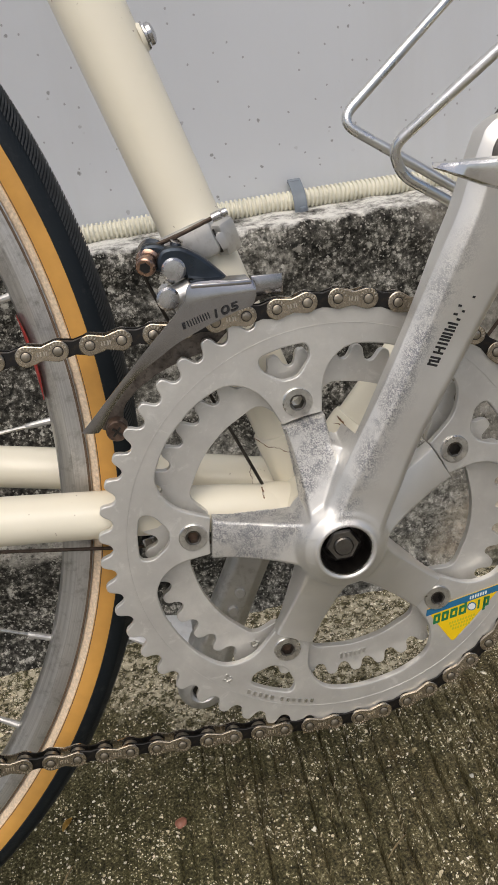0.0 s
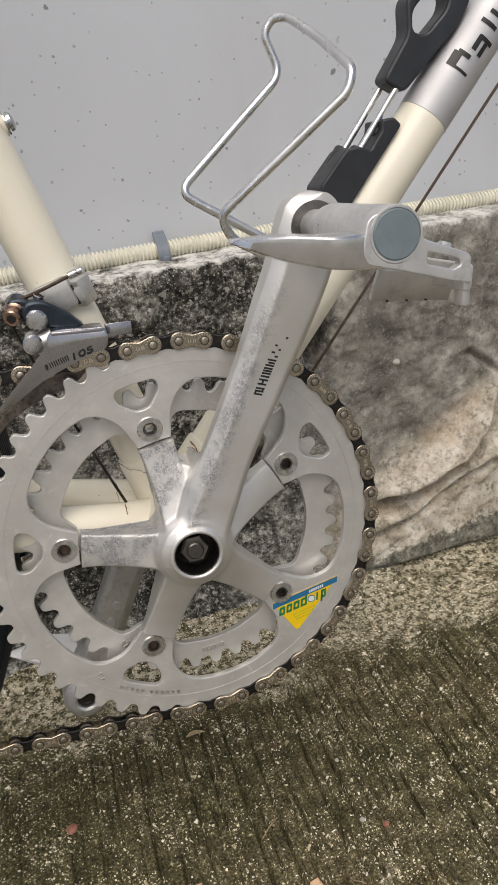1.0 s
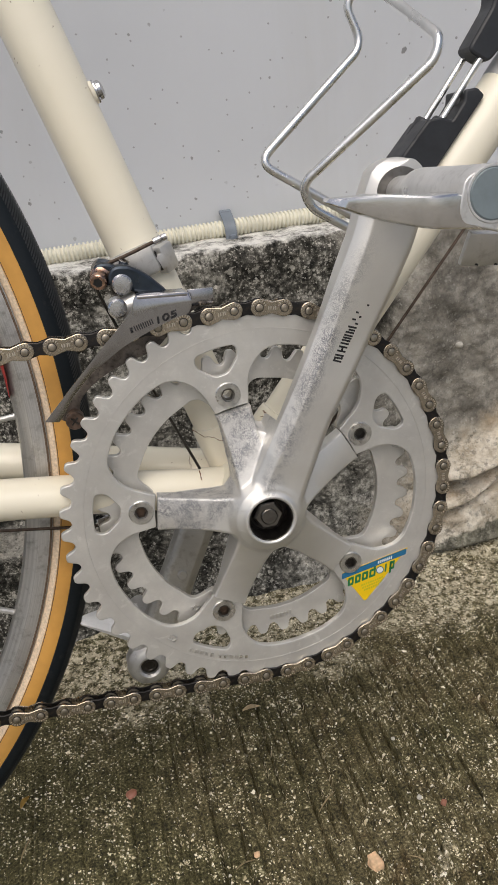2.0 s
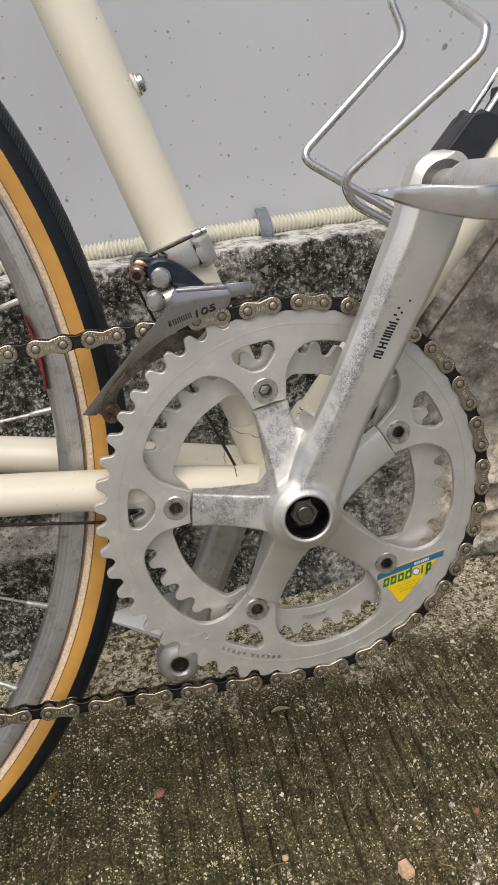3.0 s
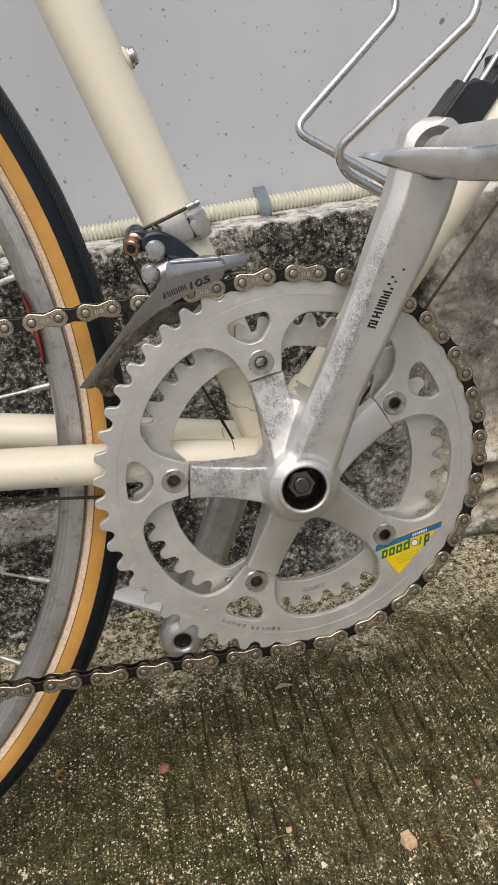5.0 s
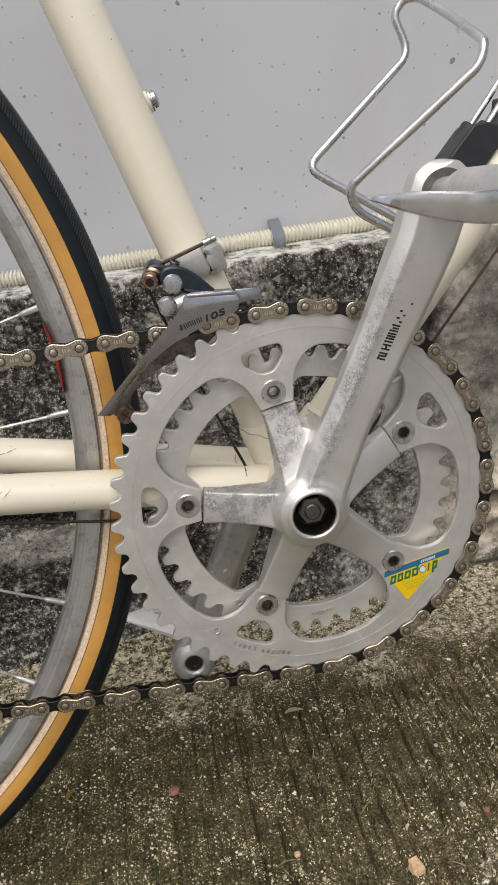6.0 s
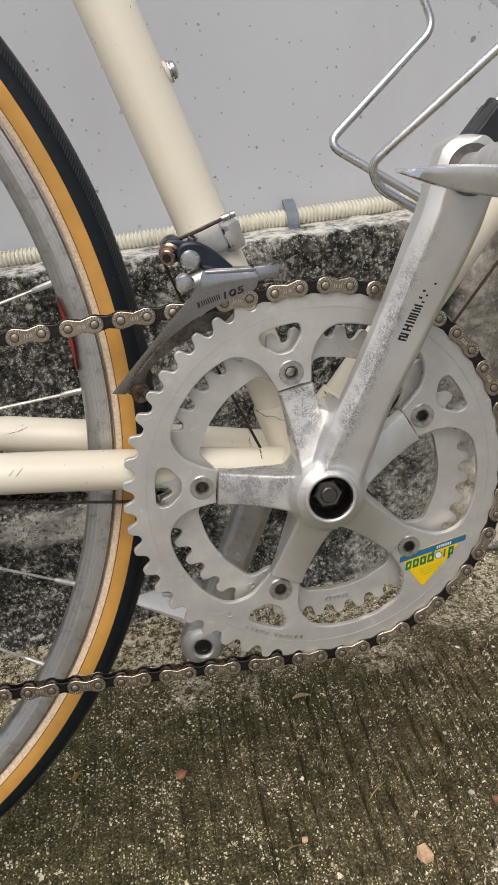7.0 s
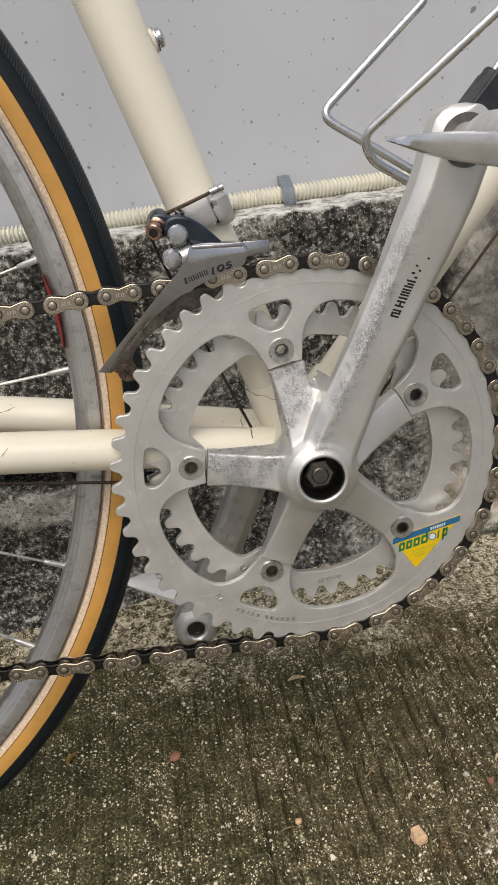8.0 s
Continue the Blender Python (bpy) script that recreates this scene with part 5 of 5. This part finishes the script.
    flat_plate("linkage_lever", [rounded([(x, BB_Z + z) for x, z in nub], 0.004)], 0.0120, 0.0230, BLUEBLACK, arm, "", 0.0015)
    for (x, z, y, r) in ((-0.0520, 0.1262, 0.0062, 0.0050), (-0.0562, 0.1152, 0.0058, 0.0048)):
        bm = lathe([(0.0, y), (r * 0.8, y + 0.0002), (r, y + 0.0012), (r, y + 0.0030), (r * 0.88, y + 0.0032), (r * 0.88, y + 0.016)], x, BB_Z + z, 28)
        part("pivot_pin", bm, STEEL, arm, "polished pivot pin")
    part("pivot_barrel", tube([(-0.0555, 0.012, BB_Z + 0.1135), (-0.0455, 0.0125, BB_Z + 0.1165)], 0.0055, 20), DULL, arm)
    cb = Vector((-0.0632, 0.0, BB_Z + 0.1288))
    head = [cb + Vector((0.0052 * f, 0.0240 - 0.0165 * (1 - f), 0.0046 * f)) for f in (1.0, 0.52, 0.50, 0.47, 0.36, 0.34, 0.31, 0.06, 0.02, 0.0)]
    bolt = part("cable_bolt", tube(head, [0.0044, 0.0044, 0.0052, 0.0054, 0.0054, 0.0051, 0.0042, 0.0042, 0.0039, 0.0034], 28), COPPER, body, "coppery cable clamp bolt")
    d = (head[0] - head[-1]).normalized()
    # flat black disc imitates the shaded inside of a hex recess
    part("bolt_recess", tube([head[-1] + d * 0.001, head[-1] - d * 0.00015], 0.0024, 6), INK, bolt, "black hexagonal disc standing for the bolt's shaded recess")
    part("bolt_washer", tube([head[0] + d * -0.0020, head[0] + d * -0.0034], 0.0066, 24), STEEL, bolt)
    part("adjuster_screw", tube([(-0.0495, 0.0165, BB_Z + 0.1335), (-0.0485, 0.0150, BB_Z + 0.1368)], 0.0026, 16), STEEL, arm)
    # clamp band round the seat tube
    axis = (up(ST, 1) - up(ST, 0)).normalized()
    c = up(ST, 0.138)
    band = part("clamp_band", tube([c - axis * 0.0075, c - axis * 0.0072, c - axis * 0.0066, c + axis * 0.0066, c + axis * 0.0072, c + axis * 0.0075], [0.0144, 0.0164, 0.0170, 0.0170, 0.0164, 0.0144], 40), DULL, body, "grey alloy clamp band")
    tilt = -(ST - 90)
    bm = bmesh.new()
    add_box(bm, Matrix.Translation(c + Vector((-0.004, -0.0165, 0.0))) @ pose(0, 0, 0, 0, tilt, -8), 0.022, 0.007, 0.0155, 0.002)
    add_box(bm, Matrix.Translation(c + Vector((0.0112, -0.0128, 0.0010))) @ pose(0, 0, 0, 0, tilt, 38), 0.010, 0.0085, 0.0150, 0.0022)
    part("clamp_block", bm, DULL, band)
    part("hinge_slot", box(Matrix.Translation(c + Vector((0.0070, -0.0178, 0.0002))) @ pose(0, 0, 0, 0, tilt, 10), 0.0011, 0.0036, 0.0104, 0.0003), DARKSTEEL, band)
    part("hinge_tongue", box(Matrix.Translation(c + Vector((0.0086, -0.0170, -0.0002))) @ pose(0, 0, 0, 0, tilt, 18), 0.0050, 0.0046, 0.0080, 0.0012), DULL, band)
    # cable tail and its crimp, and the cable down to the bottom bracket
    a, b = Vector((-0.0612, 0.0172, BB_Z + 0.1350)), Vector((-0.0322, 0.0150, BB_Z + 0.1434))
    part("cable_tail", tube(smooth_path([a, (a + b) / 2 + Vector((0, 0, -0.0004)), b], 5), 0.0009, 10), CABLE, body, "bent brake-type cable tail")
    d = (b - a).normalized()
    part("cable_crimp", tube([b - d * 0.001, b - d * 0.0008, b + d * 0.0030, b + d * 0.0034, b + d * 0.0040, b + d * 0.0060, b + d * 0.0062], [0.0010, 0.0019, 0.0019, 0.0014, 0.0018, 0.0016, 0.0008], 12), STEEL, body, "crimped cable end")
    part("shift_cable", tube([(-0.0650, 0.0180, BB_Z + 0.1280), (-0.0630, 0.0185, BB_Z + 0.1200), (-0.0500, 0.0255, BB_Z + 0.0800), (-0.0255, 0.0290, BB_Z + 0.0120), (-0.012, 0.030, BB_Z - 0.021)], 0.0008, 10), DARKSTEEL, body, "dark shift cable")


front_derailleur()


# rear wheel -----------------------------------------------------------------
def rear_wheel():
    cx, cz = -0.423, 0.342
    rc, rt = 0.3290, 0.0128
    tread, gum, strip = [], [], []
    for a in range(-80, 81, 8):
        tread.append((rc + (rt + 0.0006) * math.cos(radians(a)), MID + (rt + 0.0006) * math.sin(radians(a))))
    bm = lathe(tread + [(rc + 0.001, MID + 0.0112), (rc + 0.001, MID - 0.0112)], cx, cz, 256, True)
    wheel = part("rear_wheel", bm, TREAD, bike, "rear wheel with black tread and amber sidewall tyre", 60)
    for side in (-1, 1):
        gum = [(rc + rt * math.cos(radians(a)), MID + side * rt * math.sin(radians(a))) for a in range(76, 125, 6)]
        part("sidewall", lathe(gum + [(rc - 0.006, MID + side * 0.009), (rc + 0.004, MID + side * 0.010)], cx, cz, 256, True), AMBER, wheel, "amber gum sidewall")
        strip = [(rc + (rt + 0.0004) * math.cos(radians(a)), MID + side * (rt + 0.0004) * math.sin(radians(a))) for a in range(119, 156, 6)]
        part("chafer_strip", lathe(strip + [(rc - 0.010, MID + side * 0.004), (rc - 0.006, MID + side * 0.008)], cx, cz, 256, True), CLOTH, wheel, "tan cloth chafer strip")
    for r0, y0, nm in ((0.3172, 0.0100, 'bead_line'), (0.3229, 0.01130, 'gum_edge')):
        part(nm, lathe([(r0, MID - y0), (r0 + 0.00055, MID - y0 - 0.0002), (r0 + 0.0011, MID - y0 + 0.0001), (r0 + 0.0006, MID - y0 + 0.0012)], cx, cz, 256, True), DARKLINE, wheel, 'dark seam')
    rim = [(0.3185, MID - 0.0088), (0.3188, MID - 0.0096), (0.3180, MID - 0.0100), (0.3172, MID - 0.0100), (0.3112, MID - 0.0104), (0.3106, MID - 0.0101), (0.3052, MID - 0.0076), (0.3036, MID - 0.0052), (0.3032, MID), (0.3036, MID + 0.0052), (0.3052, MID + 0.0076), (0.3106, MID + 0.0101), (0.3112, MID + 0.0104), (0.3180, MID + 0.0100), (0.3188, MID + 0.0096), (0.3185, MID + 0.0088), (0.312, MID)]
    part("rim", lathe(rim, cx, cz, 256, True), RIM, wheel, "brushed alloy rim")
    part("hub", lathe([(0.0, -0.010), (0.006, -0.010), (0.006, 0.008), (0.024, 0.010), (0.024, 0.013), (0.012, 0.016), (0.010, 0.074), (0.024, 0.077), (0.024, 0.080), (0.006, 0.083), (0.006, 0.100), (0.0, 0.100)], cx, cz, 32), STEEL, wheel)
    # raised herringbone ribs on the tread
    bm = bmesh.new()
    for k in range(1040):
        a0 = 360 * k / 1040
        for s in (-1, 1):
            row = []
            for j in range(4):
                f = 3 + 46 * j / 3
                p = radians(a0 - 0.50 * j)
                rr = rc + (rt + 0.0012) * math.cos(radians(f))
                y = MID + s * (rt + 0.0012) * math.sin(radians(f))
                w = radians(0.10)
                row.append([bm.verts.new((cx + rr * math.cos(p + o), y, cz + rr * math.sin(p + o))) for o in (-w, w)])
            for u, v in zip(row, row[1:]):
                bm.faces.new((u[0], u[1], v[1], v[0]))
    tagged(part("tread_ribs", bm, TREADRIB, wheel), "", "", "", "stuff")
    for k in range(32):
        a = 9.4 - 11.25 * k
        side = -1 if k % 2 else 1
        swing = 62 if (k // 2) % 2 else -62
        ro = polar(0.3030, a, cx, cz)
        hub = polar(0.0225, a + swing, cx, cz)
        y_out, y_in = MID + side * 0.0015, MID + side * 0.033
        p, q = Vector((ro[0], y_out, ro[1])), Vector((hub[0], y_in, hub[1]))
        d = (q - p).normalized()
        spoke = part("spoke", tube([p + d * 0.009, q], 0.00088, 8), BOLT, wheel)
        part("nipple", tube([p - d * 0.001, p + d * 0.008, p + d * 0.011, p + d * 0.0115], [0.0018, 0.0016, 0.0013, 0.0009], 10), DULL, spoke)
    bm = bmesh.new()
    arc = [polar(0.3062, a, cx, cz) for a in (0.5, 2.5, 4.5, 6.5, 8.0)]
    rings = []
    for (x, z), w in zip(arc, (0.15, 0.7, 1.0, 0.7, 0.15)):
        rows = ((0.9915 + 0.0065 * w, 0.0022 - 0.0017 * w), (0.9915 + 0.003 * w, 0.0020 - 0.0008 * w), (0.9912, 0.0022), (0.9893, 0.0062))
        rings.append([bm.verts.new((cx + (x - cx) * f, MID - 0.0108 + y, cz + (z - cz) * f)) for f, y in rows])
    for a, b in zip(rings, rings[1:]):
        for j in range(3):
            bm.faces.new((a[j], a[j + 1], b[j + 1], b[j]))
    part("rim_decal", bm, RED, wheel, "red arc on the rim")
    part("derailleur_cable", tube([(-0.42, 0.0, 0.330), (-0.1738, 0.029, 0.2806), (-0.1061, 0.031, 0.2676), (-0.03, 0.038, 0.2525)], 0.0009, 8), CABLE, bike, "thin dark derailleur cable")


rear_wheel()
part("cable_guide", box(pose(-0.0851, 0.032, 0.2665, 0, -8, 0), 0.0075, 0.006, 0.0070, 0.0012), STEEL, bike, "small steel cable guide under the chain stay")


# bottle cage and the clip on the down tube ------------------------------------
def bottle_cage():
    far = [(0.101, 0.055, 0.3957), (0.0348, 0.060, 0.4425), (0.1060, 0.078, 0.4960), (0.0985, 0.079, 0.5165)]
    bridge = [(0.1040, 0.0780, 0.5240), (0.1110, 0.0720, 0.5230), (0.1180, 0.0500, 0.5092), (0.1185, 0.0080, 0.4880)]
    near = [(0.1150, 0.0070, 0.4778), (0.0490, 0.0300, 0.4290), (0.0530, 0.0320, 0.4170), (0.0955, 0.036, 0.3888)]
    cage = part("bottle_cage", tube(bent(far + bridge + near, 0.009, 7), 0.0024, 14), WIRE, bike, "bent stainless wire bottle cage")
    block = [(0.1940, 0.0320), (0.2170, 0.0310), (0.2225, 0.0255), (0.2245, 0.0195), (0.2360, 0.0200), (0.2405, 0.0232), (0.2455, 0.0180), (0.2450, 0.0122), (0.1900, 0.0120), (0.1850, 0.0250)]
    pts = [up(DT, s, n) for s, n in block]
    flat_plate("cage_base", [rounded([(p.x, p.z) for p in pts], 0.0015)], 0.0330, 0.0570, BLACK, cage, "black plastic base block", 0.0012)
    for n, y, end in ((0.0275, 0.050, 0.2205), (0.0235, 0.0385, 0.2225)):
        part("rod_sleeve", tube([up(DT, 0.188, n - 0.002, y), up(DT, end - 0.001, n - 0.0006, y), up(DT, end, n - 0.0006, y)], [0.0052, 0.0050, 0.0044], 24), BLACK, cage, "black plastic rod sleeve")
    part("base_screw", tube([up(DT, 0.2370, 0.0170, 0.0420), up(DT, 0.2372, 0.0225, 0.0418), up(DT, 0.2372, 0.0232, 0.0418)], [0.0034, 0.0034, 0.0024], 16), WIRE, cage, "bright steel screw")
    for n, y in ((0.0275, 0.050), (0.0235, 0.0385)):
        part("rod", tube([up(DT, 0.205, n - 0.001, y), up(DT, 0.2600, n + 0.0005, y)], 0.0018, 12), WIRE, cage, "steel rod")
    outer = [(0.2570, 0.0365), (0.2590, 0.0230), (0.2900, 0.0190), (0.3020, 0.0170), (0.3180, 0.0195), (0.3240, 0.0330), (0.3180, 0.0480), (0.2950, 0.0490), (0.2830, 0.0385)]
    slot = [(0.2850, 0.0365), (0.2890, 0.0300), (0.3060, 0.0280), (0.3130, 0.0320), (0.3090, 0.0410), (0.2930, 0.0430)]
    shape = [rounded([(up(DT, s, n - 0.0035).x, up(DT, s, n - 0.0035).z) for s, n in line], 0.004) for line in (outer, slot)]
    flat_plate("top_tab", shape, 0.0360, 0.0515, BLACK, cage, "black plastic loop tab", 0.0015)
    part("gear_cable", tube([up(DT, 0.040, -0.0255, 0.043), up(DT, 0.13, -0.0268, 0.045), up(DT, 0.5, -0.0275, 0.045)], 0.0009, 8), CABLE, bike, "thin dark gear cable under the down tube")


bottle_cage()

# ---- conduit on the wall ----
def conduit():
    pipe = thing("cable_conduit", "cream corrugated plastic conduit running along the wall foot", "conduit", Matrix.Translation((0, 0.3555, 0.3545)))
    x, r, path, rad = -0.9, 0.0078, [], []
    while x < 1.1:
        for dx, k in ((0.0, 0.77), (0.0010, 0.77), (0.0013, 0.96), (0.0021, 1.0), (0.0029, 0.96), (0.0032, 0.77)):
            path.append((x + dx, 0.0006 * math.sin(x * 17), 0.0009 * math.sin(x * 9 + 1)))
            rad.append(r * k)
        x += 0.0034
    part("corrugated_pipe", tube(path, rad, 18), CONDUIT, pipe)
    clip = thing("pipe_clip", "blue-grey plastic saddle clip holding the conduit", "clip", Matrix.Translation((0.0575, 0.3555, 0.3515)))
    # profile of the strap in (y, z): down from the wall fixing, round the pipe's front, to the lower lug
    strap = [(0.0100, 0.0165), (0.0050, 0.0150), (-0.0035, 0.0110), (-0.0082, 0.0068), (-0.0105, 0.0), (-0.0095, -0.0060), (-0.0060, -0.0098), (0.0, -0.0118)]
    line = [p.to_2d() for p in smooth_path([(*q, 0) for q in strap], 3)]
    bm = bmesh.new()
    rows = []
    for k, p in enumerate(line):
        d = (line[min(k + 1, len(line) - 1)] - line[max(k - 1, 0)]).normalized()
        nrm = Vector((d.y, -d.x))
        w = 0.0049
        rows.append([(-w, p.x, p.y), (-w * 0.88, p.x + nrm.x * -0.0010, p.y + nrm.y * -0.0010), (w * 0.88, p.x + nrm.x * -0.0010, p.y + nrm.y * -0.0010), (w, p.x, p.y), (w, p.x + nrm.x * 0.0016, p.y + nrm.y * 0.0016), (-w, p.x + nrm.x * 0.0016, p.y + nrm.y * 0.0016)])
    part("strap", add_sections(bm, rows), CLIPGREY, clip)
    part("lower_lug", box(pose(0.0010, -0.0112, -0.0062, 4, 0, 0), 0.0056, 0.0040, 0.0150, 0.0016), CLIPGREY, clip)
    part("screw_head", lathe([(0.0, -0.0146), (0.0018, -0.0146), (0.0024, -0.0138), (0.0024, -0.0120)], 0.0010, -0.0110, 16), CLIPGREY, clip)
    part("fixing_ear", box(pose(0.0, 0.0085, 0.0158, 0, 0, 0), 0.0098, 0.0070, 0.0040, 0.0018), CLIPGREY, clip)


conduit()


# ---- loose bits on the ground ----
def pebble(name, label, x, y, sx, sy, sz, mat, turn, seed, category="stone", blunt=0.62):
    bm = bmesh.new()
    bmesh.ops.create_icosphere(bm, subdivisions=3, radius=1.0)
    for v in bm.verts:
        k = 1 + 0.28 * noise.noise(v.co * 1.1 + Vector((seed, 0, 0))) + 0.08 * noise.noise(v.co * 3.7 + Vector((0, seed, 0)))
        c = Vector([math.copysign(abs(q) ** blunt, q) for q in v.co])
        v.co = Vector((c.x * sx * k, c.y * sy * k, c.z * sz * k)) * 0.82
    ob = finish(name, bm, mat, None, label, 40)
    ob.matrix_world = pose(x, y, ground_height(x, y) + sz * 0.55, 0, 0, turn)
    return tagged(ob, label, category)


pebble("pebble", "small red-brown pebble on the mossy concrete", -0.1111, 0.1112, 0.0052, 0.0042, 0.0028, STONE_RED, 20, 1, blunt=0.9)
pebble("stone_chip", "tan angular stone chip on the concrete", 0.0441, 0.0053, 0.0052, 0.0058, 0.0042, STONE_TAN, 10, 2, blunt=0.34)
pebble("pebble", "small red chip on the concrete", 0.1078, 0.034, 0.0030, 0.0024, 0.0018, STONE_RED, 50, 3)
pebble("stone_chip", "small pale stone chip on the concrete", -0.0311, 0.0351, 0.0026, 0.0022, 0.0018, STONE_TAN, 0, 4)
for k, (x, y, s) in enumerate([(0.0954, 0.098, 0.0020), (0.0931, 0.043, 0.0023), (0.15, 0.12, 0.0018)]):
    pebble("grit_stone", "pale grit stone bedded in the concrete", x, y, s, s * 0.8, s * 0.6, STONE_PALE, 40 * k, 5 + k)


def leaf(x, y, length, turn, mat, name, label, category, width=0.3):
    bm = bmesh.new()
    rows = []
    for k in range(9):
        f = k / 8
        w = length * width * math.sin(math.pi * min(1, f * 0.95 + 0.05)) ** 0.8 * 0.5
        rows.append([bm.verts.new((length * (f - 0.5), s * w, 0.0012 + 0.0015 * math.sin(f * 4) + abs(s) * 0.0012)) for s in (-1, 0, 1)])
    for a, b in zip(rows, rows[1:]):
        for j in range(2):
            bm.faces.new((a[j], a[j + 1], b[j + 1], b[j]))
    bmesh.ops.solidify(bm, geom=bm.faces[:], thickness=0.0003)
    ob = finish(name, bm, mat, None, label, 60)
    ob.matrix_world = pose(x, y, ground_height(x, y) + 0.0004, 0, 0, turn)
    tagged(ob, label, category)


leaf(-0.1911, 0.1296, 0.012, 60, DRYLEAF, "dry_leaf", "small dry yellow-brown leaf on the ground", "leaf", 0.4)
leaf(-0.0039, 0.1633, 0.016, 5, STRAW, "dry_leaf", "curled brown leaf scrap on the ground", "leaf", 0.3)
for x, y, ln, turn in ((0.0284, 0.0593, 0.022, 40), (-0.19, 0.088, 0.02, 70), (0.075, 0.0, 0.024, -35), (-0.04, 0.03, 0.014, 15)):
    leaf(x, y, ln, turn, STRAW, "straw", "dry straw stalk lying on the concrete", "straw", 0.06)


def grit():
    """Countless pale grains that stand out of the concrete."""
    verts, faces = [], []
    rng = np.random.default_rng(7)
    for _ in range(7500):
        x, y = rng.uniform(-0.34, 0.45), rng.uniform(-0.07, 0.30)
        if noise.noise(Vector((x * 9, y * 9, 2.0))) < rng.uniform(-0.6, 0.35):
            continue
        if rng.random() < 0.5:
            x = BRUSH[int(np.searchsorted(BRUSH, x)) % len(BRUSH)] + rng.normal(0.0019, 0.0010) - 0.003 * noise.noise(Vector((x * 3, y * 5, 3.1)))
        s = 0.0003 + 0.0011 * rng.random() ** 4
        z = ground_height(x, y)
        base = len(verts)
        turn = rng.uniform(0, 6.28)
        for q in range(6):
            a, dz = rng.uniform(0.6, 1.25), rng.uniform(-0.1, 0.25)
            verts.append((x + math.cos(turn + q * 1.047) * s * a, y + math.sin(turn + q * 1.047) * s * a, z + dz * s))
        verts.append((x, y, z + 0.65 * s))
        faces += [(base + q, base + (q + 1) % 6, base + 6) for q in range(6)]
    me = bpy.data.meshes.new("grit")
    me.from_pydata(verts, [], faces)
    ob = dress("grit", me, SAND, angle=60)
    tagged(ob, "pale grit grains in the dark concrete surface", "grit", "", "stuff")


grit()
